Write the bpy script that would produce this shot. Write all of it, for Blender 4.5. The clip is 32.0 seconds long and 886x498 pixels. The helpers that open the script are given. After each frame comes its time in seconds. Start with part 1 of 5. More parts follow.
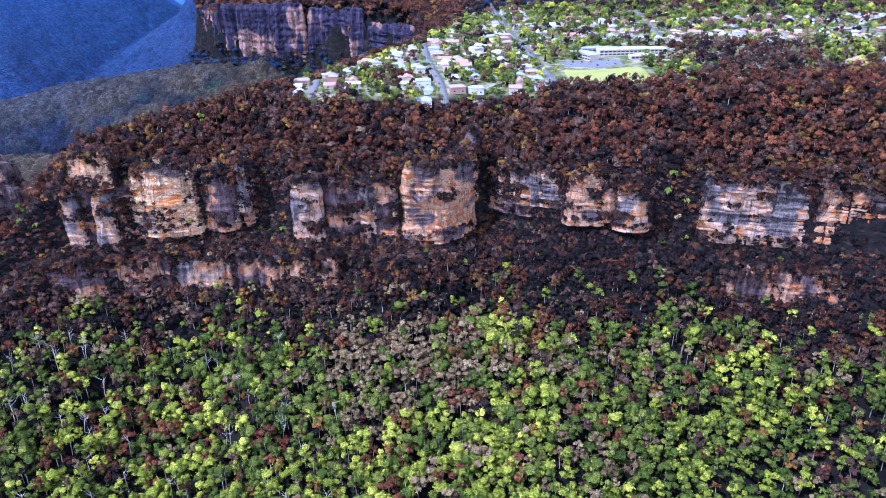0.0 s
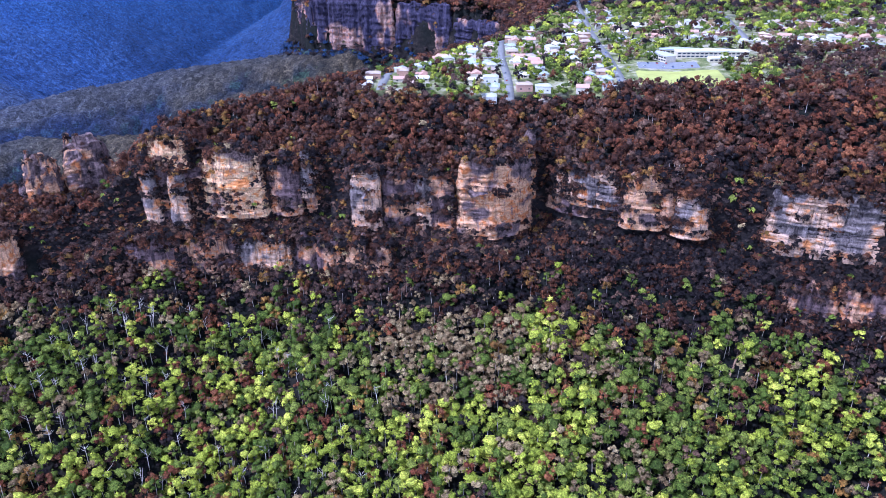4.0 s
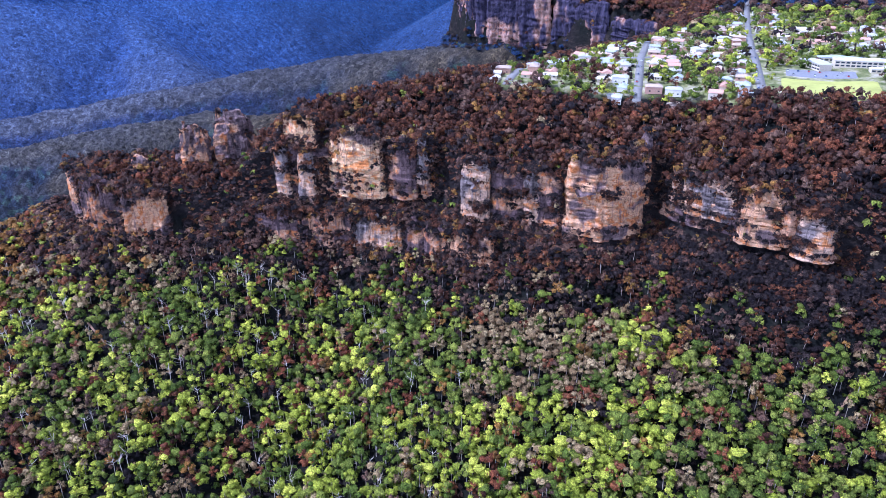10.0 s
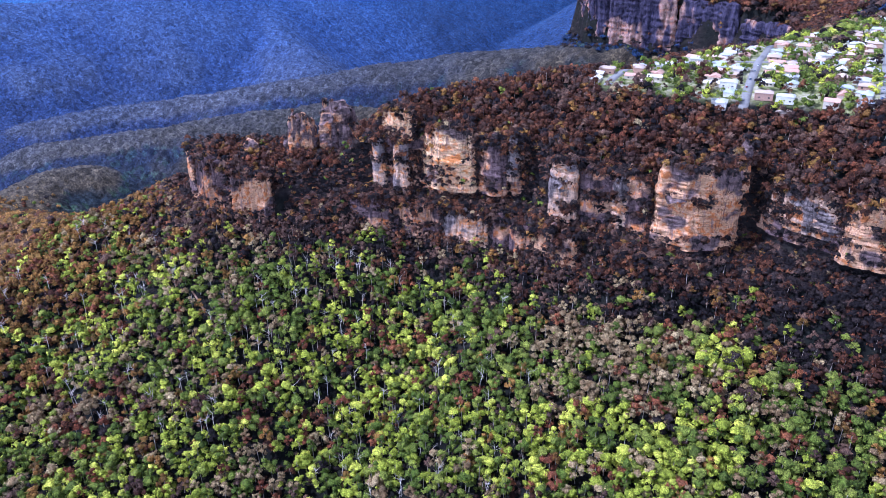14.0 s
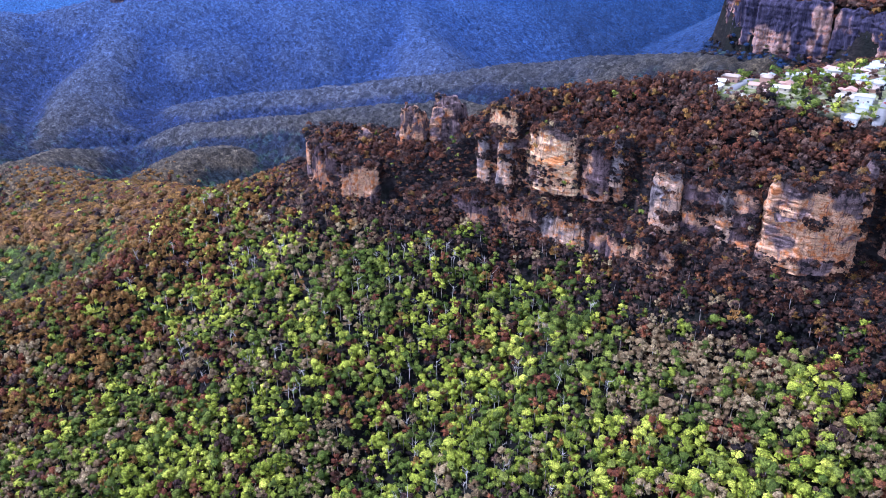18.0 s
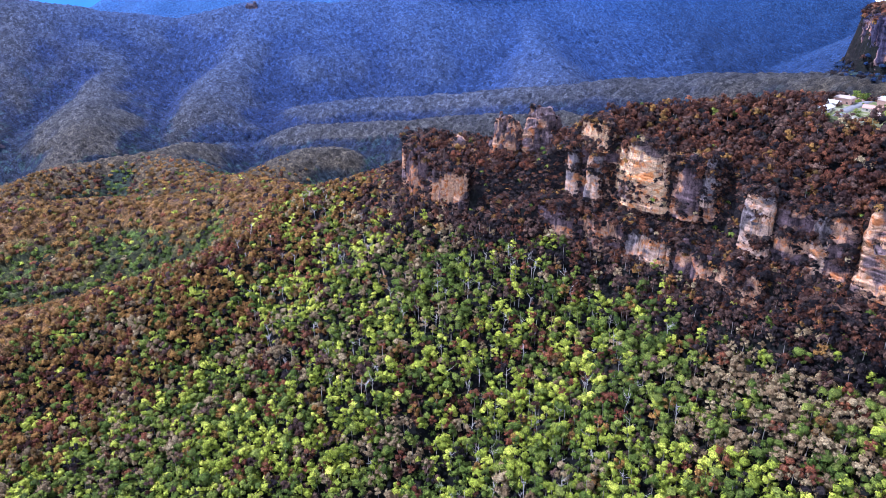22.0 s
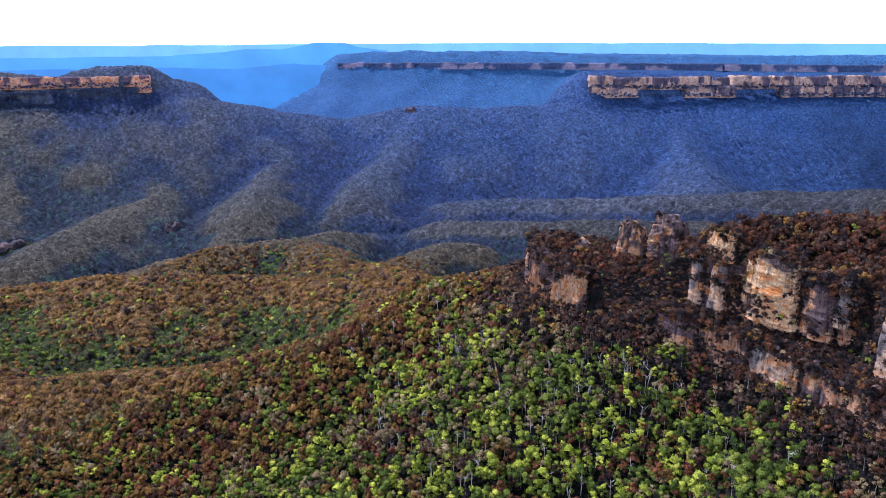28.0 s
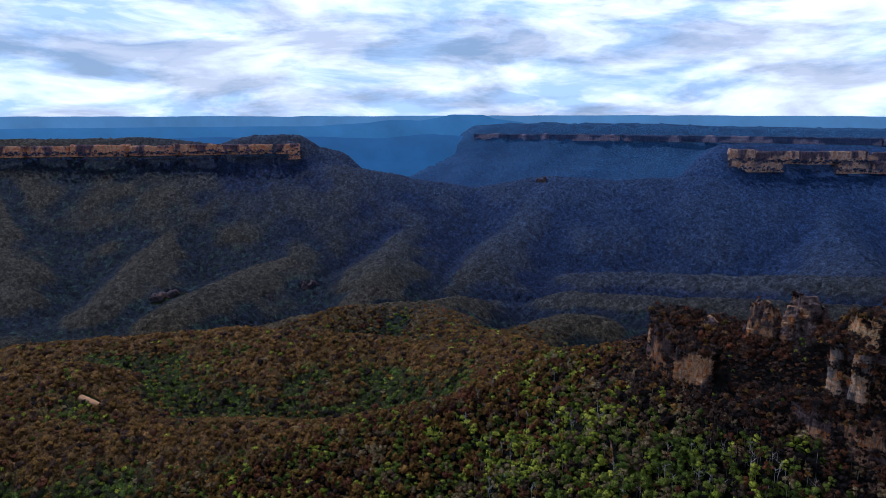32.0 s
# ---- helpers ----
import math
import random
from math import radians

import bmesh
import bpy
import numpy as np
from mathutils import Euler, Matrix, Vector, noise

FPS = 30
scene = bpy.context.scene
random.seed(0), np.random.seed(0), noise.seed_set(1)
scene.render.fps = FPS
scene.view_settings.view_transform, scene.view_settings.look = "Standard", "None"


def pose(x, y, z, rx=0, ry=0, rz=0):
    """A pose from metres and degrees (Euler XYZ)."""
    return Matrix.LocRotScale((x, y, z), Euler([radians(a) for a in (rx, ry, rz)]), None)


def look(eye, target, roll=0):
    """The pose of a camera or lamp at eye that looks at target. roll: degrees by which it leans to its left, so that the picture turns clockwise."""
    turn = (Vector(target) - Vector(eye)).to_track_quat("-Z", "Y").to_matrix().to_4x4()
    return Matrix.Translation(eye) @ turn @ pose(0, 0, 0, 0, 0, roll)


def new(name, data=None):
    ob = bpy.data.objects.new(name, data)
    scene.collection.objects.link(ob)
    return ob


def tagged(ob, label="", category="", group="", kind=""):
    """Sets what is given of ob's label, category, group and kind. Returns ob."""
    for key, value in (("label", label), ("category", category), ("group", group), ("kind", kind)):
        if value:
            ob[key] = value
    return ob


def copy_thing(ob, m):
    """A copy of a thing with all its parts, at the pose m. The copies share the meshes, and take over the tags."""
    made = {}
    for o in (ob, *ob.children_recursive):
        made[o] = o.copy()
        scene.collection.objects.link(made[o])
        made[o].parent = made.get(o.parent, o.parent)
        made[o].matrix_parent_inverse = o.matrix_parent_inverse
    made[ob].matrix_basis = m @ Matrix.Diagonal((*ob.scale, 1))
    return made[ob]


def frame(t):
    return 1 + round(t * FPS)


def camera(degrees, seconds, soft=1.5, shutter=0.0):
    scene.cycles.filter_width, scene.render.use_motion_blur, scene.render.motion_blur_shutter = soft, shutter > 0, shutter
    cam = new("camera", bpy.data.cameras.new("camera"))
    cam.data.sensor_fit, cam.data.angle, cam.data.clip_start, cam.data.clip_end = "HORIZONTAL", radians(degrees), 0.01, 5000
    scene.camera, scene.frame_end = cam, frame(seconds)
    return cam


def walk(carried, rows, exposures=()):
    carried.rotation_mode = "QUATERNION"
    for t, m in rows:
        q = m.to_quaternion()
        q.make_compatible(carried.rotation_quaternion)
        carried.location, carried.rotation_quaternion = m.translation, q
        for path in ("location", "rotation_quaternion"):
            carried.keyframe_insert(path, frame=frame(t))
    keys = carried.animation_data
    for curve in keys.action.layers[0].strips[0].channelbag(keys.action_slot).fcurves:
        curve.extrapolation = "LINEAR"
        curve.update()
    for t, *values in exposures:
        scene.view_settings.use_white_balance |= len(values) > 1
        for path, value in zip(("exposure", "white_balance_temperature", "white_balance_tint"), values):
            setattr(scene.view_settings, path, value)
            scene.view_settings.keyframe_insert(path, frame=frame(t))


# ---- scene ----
cam = camera(63.38, 32.0, soft=0.65)
PATH = [
    (0.0, (-0.00, 0.00, 400.00), (-0.17, 453.83, 190.16), -0.325),
    (0.5, (4.06, -0.90, 399.84), (-3.36, 452.90, 190.04), -0.314),
    (1.0, (8.17, -1.76, 399.71), (-6.53, 451.86, 189.93), -0.303),
    (1.5, (12.33, -2.56, 399.64), (-9.64, 450.75, 189.81), -0.286),
    (2.0, (16.55, -3.31, 399.65), (-12.82, 449.52, 189.69), -0.266),
    (2.5, (20.79, -3.98, 399.74), (-16.29, 448.17, 189.54), -0.249),
    (3.0, (25.00, -4.55, 399.90), (-20.02, 446.73, 189.38), -0.224),
    (3.5, (29.17, -5.01, 400.08), (-23.91, 445.20, 189.14), -0.181),
    (4.0, (33.33, -5.34, 400.28), (-27.98, 443.66, 188.99), -0.156),
    (4.5, (37.53, -5.58, 400.45), (-32.11, 442.07, 188.89), -0.147),
    (5.0, (41.79, -5.77, 400.61), (-36.28, 440.39, 188.85), -0.155),
    (5.5, (46.12, -5.92, 400.75), (-40.47, 438.61, 188.85), -0.183),
    (6.0, (50.48, -6.04, 400.85), (-44.70, 436.69, 188.86), -0.239),
    (6.5, (54.85, -6.09, 400.89), (-48.76, 434.67, 188.78), -0.256),
    (7.0, (59.24, -6.07, 400.88), (-52.81, 432.56, 188.65), -0.239),
    (7.5, (63.67, -5.96, 400.83), (-56.92, 430.38, 188.54), -0.198),
    (8.0, (68.16, -5.73, 400.76), (-61.07, 428.12, 188.44), -0.158),
    (8.5, (72.66, -5.36, 400.72), (-65.29, 425.78, 188.38), -0.155),
    (9.0, (77.14, -4.86, 400.71), (-69.92, 423.19, 188.23), -0.165),
    (9.5, (81.53, -4.24, 400.74), (-75.22, 420.15, 187.85), -0.162),
    (10.0, (85.85, -3.54, 400.81), (-80.71, 416.89, 187.51), -0.154),
    (10.5, (90.11, -2.80, 400.89), (-85.89, 413.69, 187.43), -0.152),
    (11.0, (94.36, -2.01, 400.97), (-90.94, 410.40, 187.47), -0.184),
    (11.5, (98.62, -1.15, 401.07), (-96.07, 406.92, 187.59), -0.276),
    (12.0, (102.88, -0.20, 401.17), (-101.06, 403.32, 187.67), -0.386),
    (12.5, (107.15, 0.89, 401.24), (-105.66, 399.69, 187.54), -0.462),
    (13.0, (111.40, 2.13, 401.22), (-110.24, 395.98, 187.30), -0.496),
    (13.5, (115.63, 3.57, 401.05), (-115.18, 392.03, 186.99), -0.473),
    (14.0, (119.82, 5.22, 400.70), (-120.31, 388.05, 186.72), -0.445),
    (14.5, (123.94, 7.11, 400.19), (-125.48, 384.24, 186.75), -0.457),
    (15.0, (128.01, 9.21, 399.64), (-130.61, 380.28, 186.51), -0.447),
    (15.5, (132.04, 11.46, 399.12), (-135.67, 376.14, 186.19), -0.425),
    (16.0, (136.06, 13.78, 398.72), (-140.65, 371.71, 185.84), -0.389),
    (16.5, (140.03, 16.05, 398.44), (-145.58, 366.87, 185.48), -0.337),
    (17.0, (143.92, 18.21, 398.28), (-150.52, 361.52, 185.11), -0.263),
    (17.5, (147.68, 20.23, 398.17), (-155.23, 356.15, 185.10), -0.204),
    (18.0, (151.29, 22.14, 398.09), (-159.91, 350.57, 185.26), -0.166),
    (18.5, (154.75, 24.03, 397.99), (-164.68, 344.60, 185.40), -0.143),
    (19.0, (158.13, 26.01, 397.87), (-169.32, 338.51, 185.44), -0.127),
    (19.5, (161.50, 28.16, 397.69), (-173.54, 332.48, 185.24), -0.110),
    (20.0, (164.89, 30.47, 397.49), (-177.00, 326.97, 184.88), -0.080),
    (20.5, (168.30, 32.92, 397.35), (-179.55, 322.28, 184.58), -0.034),
    (21.0, (171.65, 35.37, 397.36), (-181.73, 318.44, 185.22), -0.016),
    (21.5, (174.86, 37.73, 397.59), (-184.10, 315.40, 187.71), -0.070),
    (22.0, (177.91, 39.88, 398.01), (-186.87, 312.71, 191.86), -0.152),
    (22.5, (180.87, 41.79, 398.49), (-190.02, 309.92, 197.14), -0.217),
    (23.0, (183.79, 43.48, 398.90), (-193.48, 306.84, 203.17), -0.218),
    (23.5, (186.68, 45.05, 399.18), (-196.84, 303.33, 208.89), -0.204),
    (24.0, (189.50, 46.62, 399.35), (-200.15, 299.52, 214.41), -0.188),
    (24.5, (192.21, 48.26, 399.47), (-203.54, 295.49, 219.83), -0.177),
    (25.0, (194.74, 50.02, 399.52), (-207.01, 291.28, 225.19), -0.185),
    (25.5, (197.10, 51.85, 399.51), (-210.57, 286.84, 230.44), -0.221),
    (26.0, (199.30, 53.65, 399.39), (-214.13, 282.33, 235.75), -0.222),
    (26.5, (201.41, 55.31, 399.20), (-217.72, 277.41, 241.10), -0.203),
    (27.0, (203.51, 56.77, 398.99), (-221.37, 271.78, 246.53), -0.171),
    (27.5, (205.62, 58.01, 398.84), (-225.11, 265.24, 252.11), -0.133),
    (28.0, (207.77, 59.12, 398.79), (-228.95, 257.64, 257.86), -0.089),
    (28.5, (209.91, 60.20, 398.87), (-232.63, 249.49, 263.49), -0.059),
    (29.0, (211.98, 61.28, 399.07), (-236.14, 241.03, 269.13), -0.037),
    (29.5, (213.90, 62.38, 399.35), (-239.59, 232.24, 274.88), -0.025),
    (30.0, (215.65, 63.50, 399.66), (-243.03, 223.18, 280.86), -0.017),
    (30.5, (217.20, 64.66, 399.94), (-246.46, 213.94, 287.09), -0.005),
    (31.0, (218.57, 65.89, 400.17), (-249.80, 204.53, 293.35), 0.014),
    (31.5, (219.79, 67.21, 400.35), (-252.96, 194.97, 299.46), 0.036),
    (32.0, (220.94, 68.60, 400.51), (-255.86, 185.33, 305.47), 0.060),
]
walk(cam, [(t, look(eye, target, roll)) for t, eye, target, roll in PATH],
     [(0, 0.45, 4440, 31), (9, 0.48, 4550, 31), (17, 0.56, 4640, 30), (21, 0.62, 4720, 29), (23, 0.65, 4790, 28), (25, 0.65, 4990, 25), (27, 0.32, 5060, 23), (28, 0.1, 5020, 22), (30, -0.8, 4800, 18), (32, -1.6, 4950, 16)])

# ---- sky and sun ----
SUN_ELEVATION, SUN_AZIMUTH = radians(56), radians(238)   # azimuth from +y towards +x
sky = bpy.data.worlds.new("sky")
scene.world = sky
sky.use_nodes = True
N, L = sky.node_tree.nodes, sky.node_tree.links
N.clear()
out, bg = N.new("ShaderNodeOutputWorld"), N.new("ShaderNodeBackground")
nishita = N.new("ShaderNodeTexSky")
nishita.sky_type, nishita.sun_disc = "NISHITA", False
nishita.sun_elevation, nishita.sun_rotation = SUN_ELEVATION, SUN_AZIMUTH
nishita.dust_density, nishita.ozone_density = 0.3, 3.0
bg.inputs["Strength"].default_value = 0.068
L.new(bg.outputs[0], out.inputs[0])
# broken cloud banks, drawn out along the horizon
coord, sep, comb = N.new("ShaderNodeTexCoord"), N.new("ShaderNodeSeparateXYZ"), N.new("ShaderNodeCombineXYZ")
L.new(coord.outputs["Generated"], sep.inputs[0])


def node_math(nodes, links, op, a, b=None, clamp=False):
    n = nodes.new("ShaderNodeMath")
    n.operation, n.use_clamp = op, clamp
    for i, v in enumerate((a, b)):
        if v is None:
            continue
        if isinstance(v, (int, float)):
            n.inputs[i].default_value = v
        else:
            links.new(v, n.inputs[i])
    return n.outputs[0]


L.new(sep.outputs[0], comb.inputs[0])
L.new(sep.outputs[1], comb.inputs[1])
L.new(node_math(N, L, "MULTIPLY", sep.outputs[2], 4.2), comb.inputs[2])
deck, wisps = N.new("ShaderNodeTexNoise"), N.new("ShaderNodeTexNoise")
deck.inputs["Scale"].default_value, deck.inputs["Detail"].default_value = 4.2, 9
deck.inputs["Roughness"].default_value, deck.inputs["Distortion"].default_value = 0.58, 0.35
wisps.inputs["Scale"].default_value, wisps.inputs["Detail"].default_value = 5.6, 9
wisps.inputs["Roughness"].default_value, wisps.inputs["Distortion"].default_value = 0.6, 0.4
L.new(comb.outputs[0], deck.inputs["Vector"])
L.new(comb.outputs[0], wisps.inputs["Vector"])
cover, shade, mixed = N.new("ShaderNodeValToRGB"), N.new("ShaderNodeValToRGB"), N.new("ShaderNodeMix")
cover.color_ramp.elements[0].position, cover.color_ramp.elements[1].position = 0.40, 0.55
shade.color_ramp.elements[0].position, shade.color_ramp.elements[1].position = 0.40, 0.56
shade.color_ramp.elements[0].color, shade.color_ramp.elements[1].color = (26, 32, 38, 1), (54, 52.5, 51, 1)
cover.color_ramp.elements[0].color = (0.5, 0.5, 0.5, 1)
L.new(deck.outputs["Fac"], cover.inputs[0])
L.new(wisps.outputs["Fac"], shade.inputs[0])
mixed.data_type = "RGBA"
# the deck thins out from the horizon's cloud banks towards the open zenith
thin = N.new("ShaderNodeMapRange")
thin.interpolation_type = "SMOOTHSTEP"
for slot, v in ((1, 0.16), (2, 0.45), (3, 1.0), (4, 0.12)):
    thin.inputs[slot].default_value = v
L.new(sep.outputs[2], thin.inputs[0])
L.new(node_math(N, L, "MULTIPLY", cover.outputs[0], thin.outputs[0]), mixed.inputs[0])
L.new(nishita.outputs[0], mixed.inputs[6])
L.new(shade.outputs[0], mixed.inputs[7])
L.new(mixed.outputs[2], bg.inputs["Color"])

sun = new("sun", bpy.data.lights.new("sun", "SUN"))
sun.data.energy, sun.data.angle, sun.data.color = 5.0, radians(0.7), (1.0, 0.95, 0.87)
sun_way = Vector((math.sin(SUN_AZIMUTH) * math.cos(SUN_ELEVATION), math.cos(SUN_AZIMUTH) * math.cos(SUN_ELEVATION), math.sin(SUN_ELEVATION)))
sun.matrix_world = look(sun_way * 900, (0, 0, 0))

# ---- materials ----


def material(name, rough=0.9):
    m = bpy.data.materials.new(name)
    m.use_nodes = True
    nodes, links = m.node_tree.nodes, m.node_tree.links
    b = nodes["Principled BSDF"]
    b.inputs["Roughness"].default_value = rough
    b.inputs["Specular IOR Level"].default_value = 0.15
    return m, nodes, links, b


def ramp(nodes, links, fac, stops):
    r = nodes.new("ShaderNodeValToRGB")
    e = r.color_ramp.elements
    while len(e) < len(stops):
        e.new(0.5)
    for i, (p, c) in enumerate(stops):
        e[i].position, e[i].color = p, (*c, 1)
    links.new(fac, r.inputs[0])
    return r.outputs[0]


def noise_node(nodes, links, scale, detail=4, rough=0.6, stretch=None, distort=0.0):
    n = nodes.new("ShaderNodeTexNoise")
    n.inputs["Scale"].default_value, n.inputs["Detail"].default_value = scale, detail
    n.inputs["Roughness"].default_value, n.inputs["Distortion"].default_value = rough, distort
    g = nodes.new("ShaderNodeNewGeometry")
    v = g.outputs["Position"]
    if stretch:
        mp = nodes.new("ShaderNodeMapping")
        mp.inputs["Scale"].default_value = stretch
        links.new(v, mp.inputs[0])
        v = mp.outputs[0]
    links.new(v, n.inputs["Vector"])
    return n.outputs["Fac"]


def mix(nodes, links, fac, a, b, mode="MIX"):
    n = nodes.new("ShaderNodeMix")
    n.data_type, n.blend_type = "RGBA", mode
    for slot, v in ((0, fac), (6, a), (7, b)):
        if isinstance(v, (int, float)):
            n.inputs[slot].default_value = v
        elif isinstance(v, tuple):
            n.inputs[slot].default_value = (*v, 1)
        else:
            links.new(v, n.inputs[slot])
    return n.outputs[2]


def bump(nodes, links, b, fac, strength, distance):
    n = nodes.new("ShaderNodeBump")
    n.inputs["Strength"].default_value, n.inputs["Distance"].default_value = strength, distance
    links.new(fac, n.inputs["Height"])
    links.new(n.outputs[0], b.inputs["Normal"])


def foliage(name, dark, mid, light, other=None):
    """Leaves: each tree takes its own tone, each of its lobes a little, with drifts over tens of metres."""
    m, nodes, links, b = material(name, 0.8)
    g, own = nodes.new("ShaderNodeNewGeometry"), nodes.new("ShaderNodeAttribute")
    own.attribute_name = "tone"
    big = noise_node(nodes, links, 0.03, 2)
    tone = node_math(nodes, links, "ADD", node_math(nodes, links, "MULTIPLY", own.outputs["Fac"], 0.52),
                     node_math(nodes, links, "MULTIPLY", g.outputs["Random Per Island"], 0.40))
    tone = node_math(nodes, links, "ADD", tone, node_math(nodes, links, "MULTIPLY", big, 0.24))
    c = ramp(nodes, links, tone, ((0.15, dark), (0.55, mid), (0.95, light)))
    sprig = noise_node(nodes, links, 0.9, 4, 0.75)
    c = mix(nodes, links, 0.8, c, ramp(nodes, links, sprig, ((0.38, (0.10, 0.10, 0.11)), (0.5, (0.92, 0.92, 0.92)), (0.62, (1.9, 1.9, 1.8)))), "MULTIPLY")
    if other:
        c = mix(nodes, links, ramp(nodes, links, noise_node(nodes, links, 0.13, 3), ((0.46, (0, 0, 0)), (0.66, (0.6, 0.6, 0.6)))), c, other)
    links.new(c, b.inputs["Base Color"])
    bump(nodes, links, b, sprig, 1.0, 1.6)
    tr = nodes.new("ShaderNodeBsdfTranslucent")
    links.new(c, tr.inputs[0])
    ms = nodes.new("ShaderNodeMixShader")
    ms.inputs[0].default_value = 0.16
    links.new(b.outputs[0], ms.inputs[1])
    links.new(tr.outputs[0], ms.inputs[2])
    links.new(ms.outputs[0], nodes["Material Output"].inputs[0])
    return m


LIME = foliage("lime_leaves", (0.13, 0.162, 0.010), (0.37, 0.410, 0.028), (0.78, 0.76, 0.085), (0.17, 0.205, 0.020))
GREEN = foliage("green_leaves", (0.034, 0.054, 0.008), (0.110, 0.155, 0.016), (0.30, 0.33, 0.042), (0.095, 0.105, 0.018))
GREY = foliage("grey_brown_leaves", (0.11, 0.074, 0.036), (0.275, 0.192, 0.090), (0.48, 0.36, 0.17), (0.22, 0.122, 0.048))
RUST = foliage("rust_leaves", (0.026, 0.0105, 0.007), (0.082, 0.031, 0.0155), (0.22, 0.084, 0.032), (0.032, 0.016, 0.012))
# near-black scrub; shade below cliff and crowns is put into its colour
DARK = foliage("shaded_scrub_leaves", (0.007, 0.005, 0.0055), (0.019, 0.0135, 0.0135), (0.054, 0.037, 0.030))
# leaves of distant trees, with blue haze put into their colour
HAZE_BLUE = foliage("haze_blue_leaves", (0.017, 0.032, 0.080), (0.024, 0.044, 0.105), (0.034, 0.060, 0.130), (0.022, 0.045, 0.078))
OLIVE = foliage("olive_brown_leaves", (0.076, 0.042, 0.011), (0.215, 0.102, 0.022), (0.42, 0.215, 0.045), (0.130, 0.095, 0.018))
BROWN = foliage("scorched_brown_leaves", (0.044, 0.025, 0.019), (0.104, 0.058, 0.040), (0.22, 0.125, 0.076), (0.066, 0.037, 0.026))
RED = foliage("russet_leaves", (0.08, 0.022, 0.010), (0.20, 0.062, 0.026), (0.36, 0.135, 0.050), (0.10, 0.048, 0.026))
LEAVES = (LIME, GREEN, GREY, RUST, DARK, HAZE_BLUE, OLIVE, BROWN, RED)

def valley_haze(nodes, links, stops):
    """Leaf colour from olive-brown on the near spurs to painted haze blue over the valley to the north-west."""
    g, way = nodes.new("ShaderNodeNewGeometry"), nodes.new("ShaderNodeVectorMath")
    way.operation = "DOT_PRODUCT"
    way.inputs[1].default_value = (-0.9 / 2000, 0.8 / 2000, 0)
    links.new(g.outputs["Position"], way.inputs[0])
    drift = node_math(nodes, links, "MULTIPLY", node_math(nodes, links, "SUBTRACT", noise_node(nodes, links, 0.006, 4), 0.5), 0.22)
    reach = max(p for p, _ in stops)
    tone = node_math(nodes, links, "DIVIDE", node_math(nodes, links, "ADD", way.outputs["Value"], drift), reach)
    return ramp(nodes, links, tone, [(p / reach, c) for p, c in stops])


# stops run from leaf colours to blues that stand in for haze
CREST_LEAF_HAZE = ((0.50, (0.168, 0.086, 0.028)), (0.66, (0.104, 0.070, 0.033)), (0.78, (0.076, 0.059, 0.036)), (0.88, (0.064, 0.058, 0.050)), (1.02, (0.055, 0.060, 0.080)),
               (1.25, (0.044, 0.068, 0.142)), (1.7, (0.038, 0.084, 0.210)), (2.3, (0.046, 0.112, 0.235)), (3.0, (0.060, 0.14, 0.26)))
GULLY_LEAF_HAZE = ((0.50, (0.042, 0.048, 0.014)), (0.66, (0.029, 0.037, 0.021)), (0.78, (0.019, 0.026, 0.034)), (0.88, (0.018, 0.025, 0.052)), (1.02, (0.021, 0.032, 0.082)),
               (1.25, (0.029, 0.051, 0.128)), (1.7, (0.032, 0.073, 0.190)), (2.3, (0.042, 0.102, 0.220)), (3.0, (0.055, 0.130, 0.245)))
m, nodes, links, b = material("canopy_leaves", 0.85)
own = nodes.new("ShaderNodeAttribute")
own.attribute_name = "leaf"
sprig = noise_node(nodes, links, 0.35, 4, 0.75)
crowns = noise_node(nodes, links, 0.13, 2, 0.6)
tree_tone = mix(nodes, links, 0.65, own.outputs["Color"], ramp(nodes, links, crowns, ((0.36, (0.42, 0.42, 0.5)), (0.5, (0.95, 0.95, 0.95)), (0.64, (1.75, 1.75, 1.6)))), "MULTIPLY")
links.new(mix(nodes, links, 0.8, tree_tone, ramp(nodes, links, sprig, ((0.37, (0.15, 0.15, 0.17)), (0.5, (0.95, 0.95, 0.95)), (0.63, (1.9, 1.9, 1.85)))), "MULTIPLY"), b.inputs["Base Color"])
bump(nodes, links, b, sprig, 1.0, 2.5)
CANOPY = m


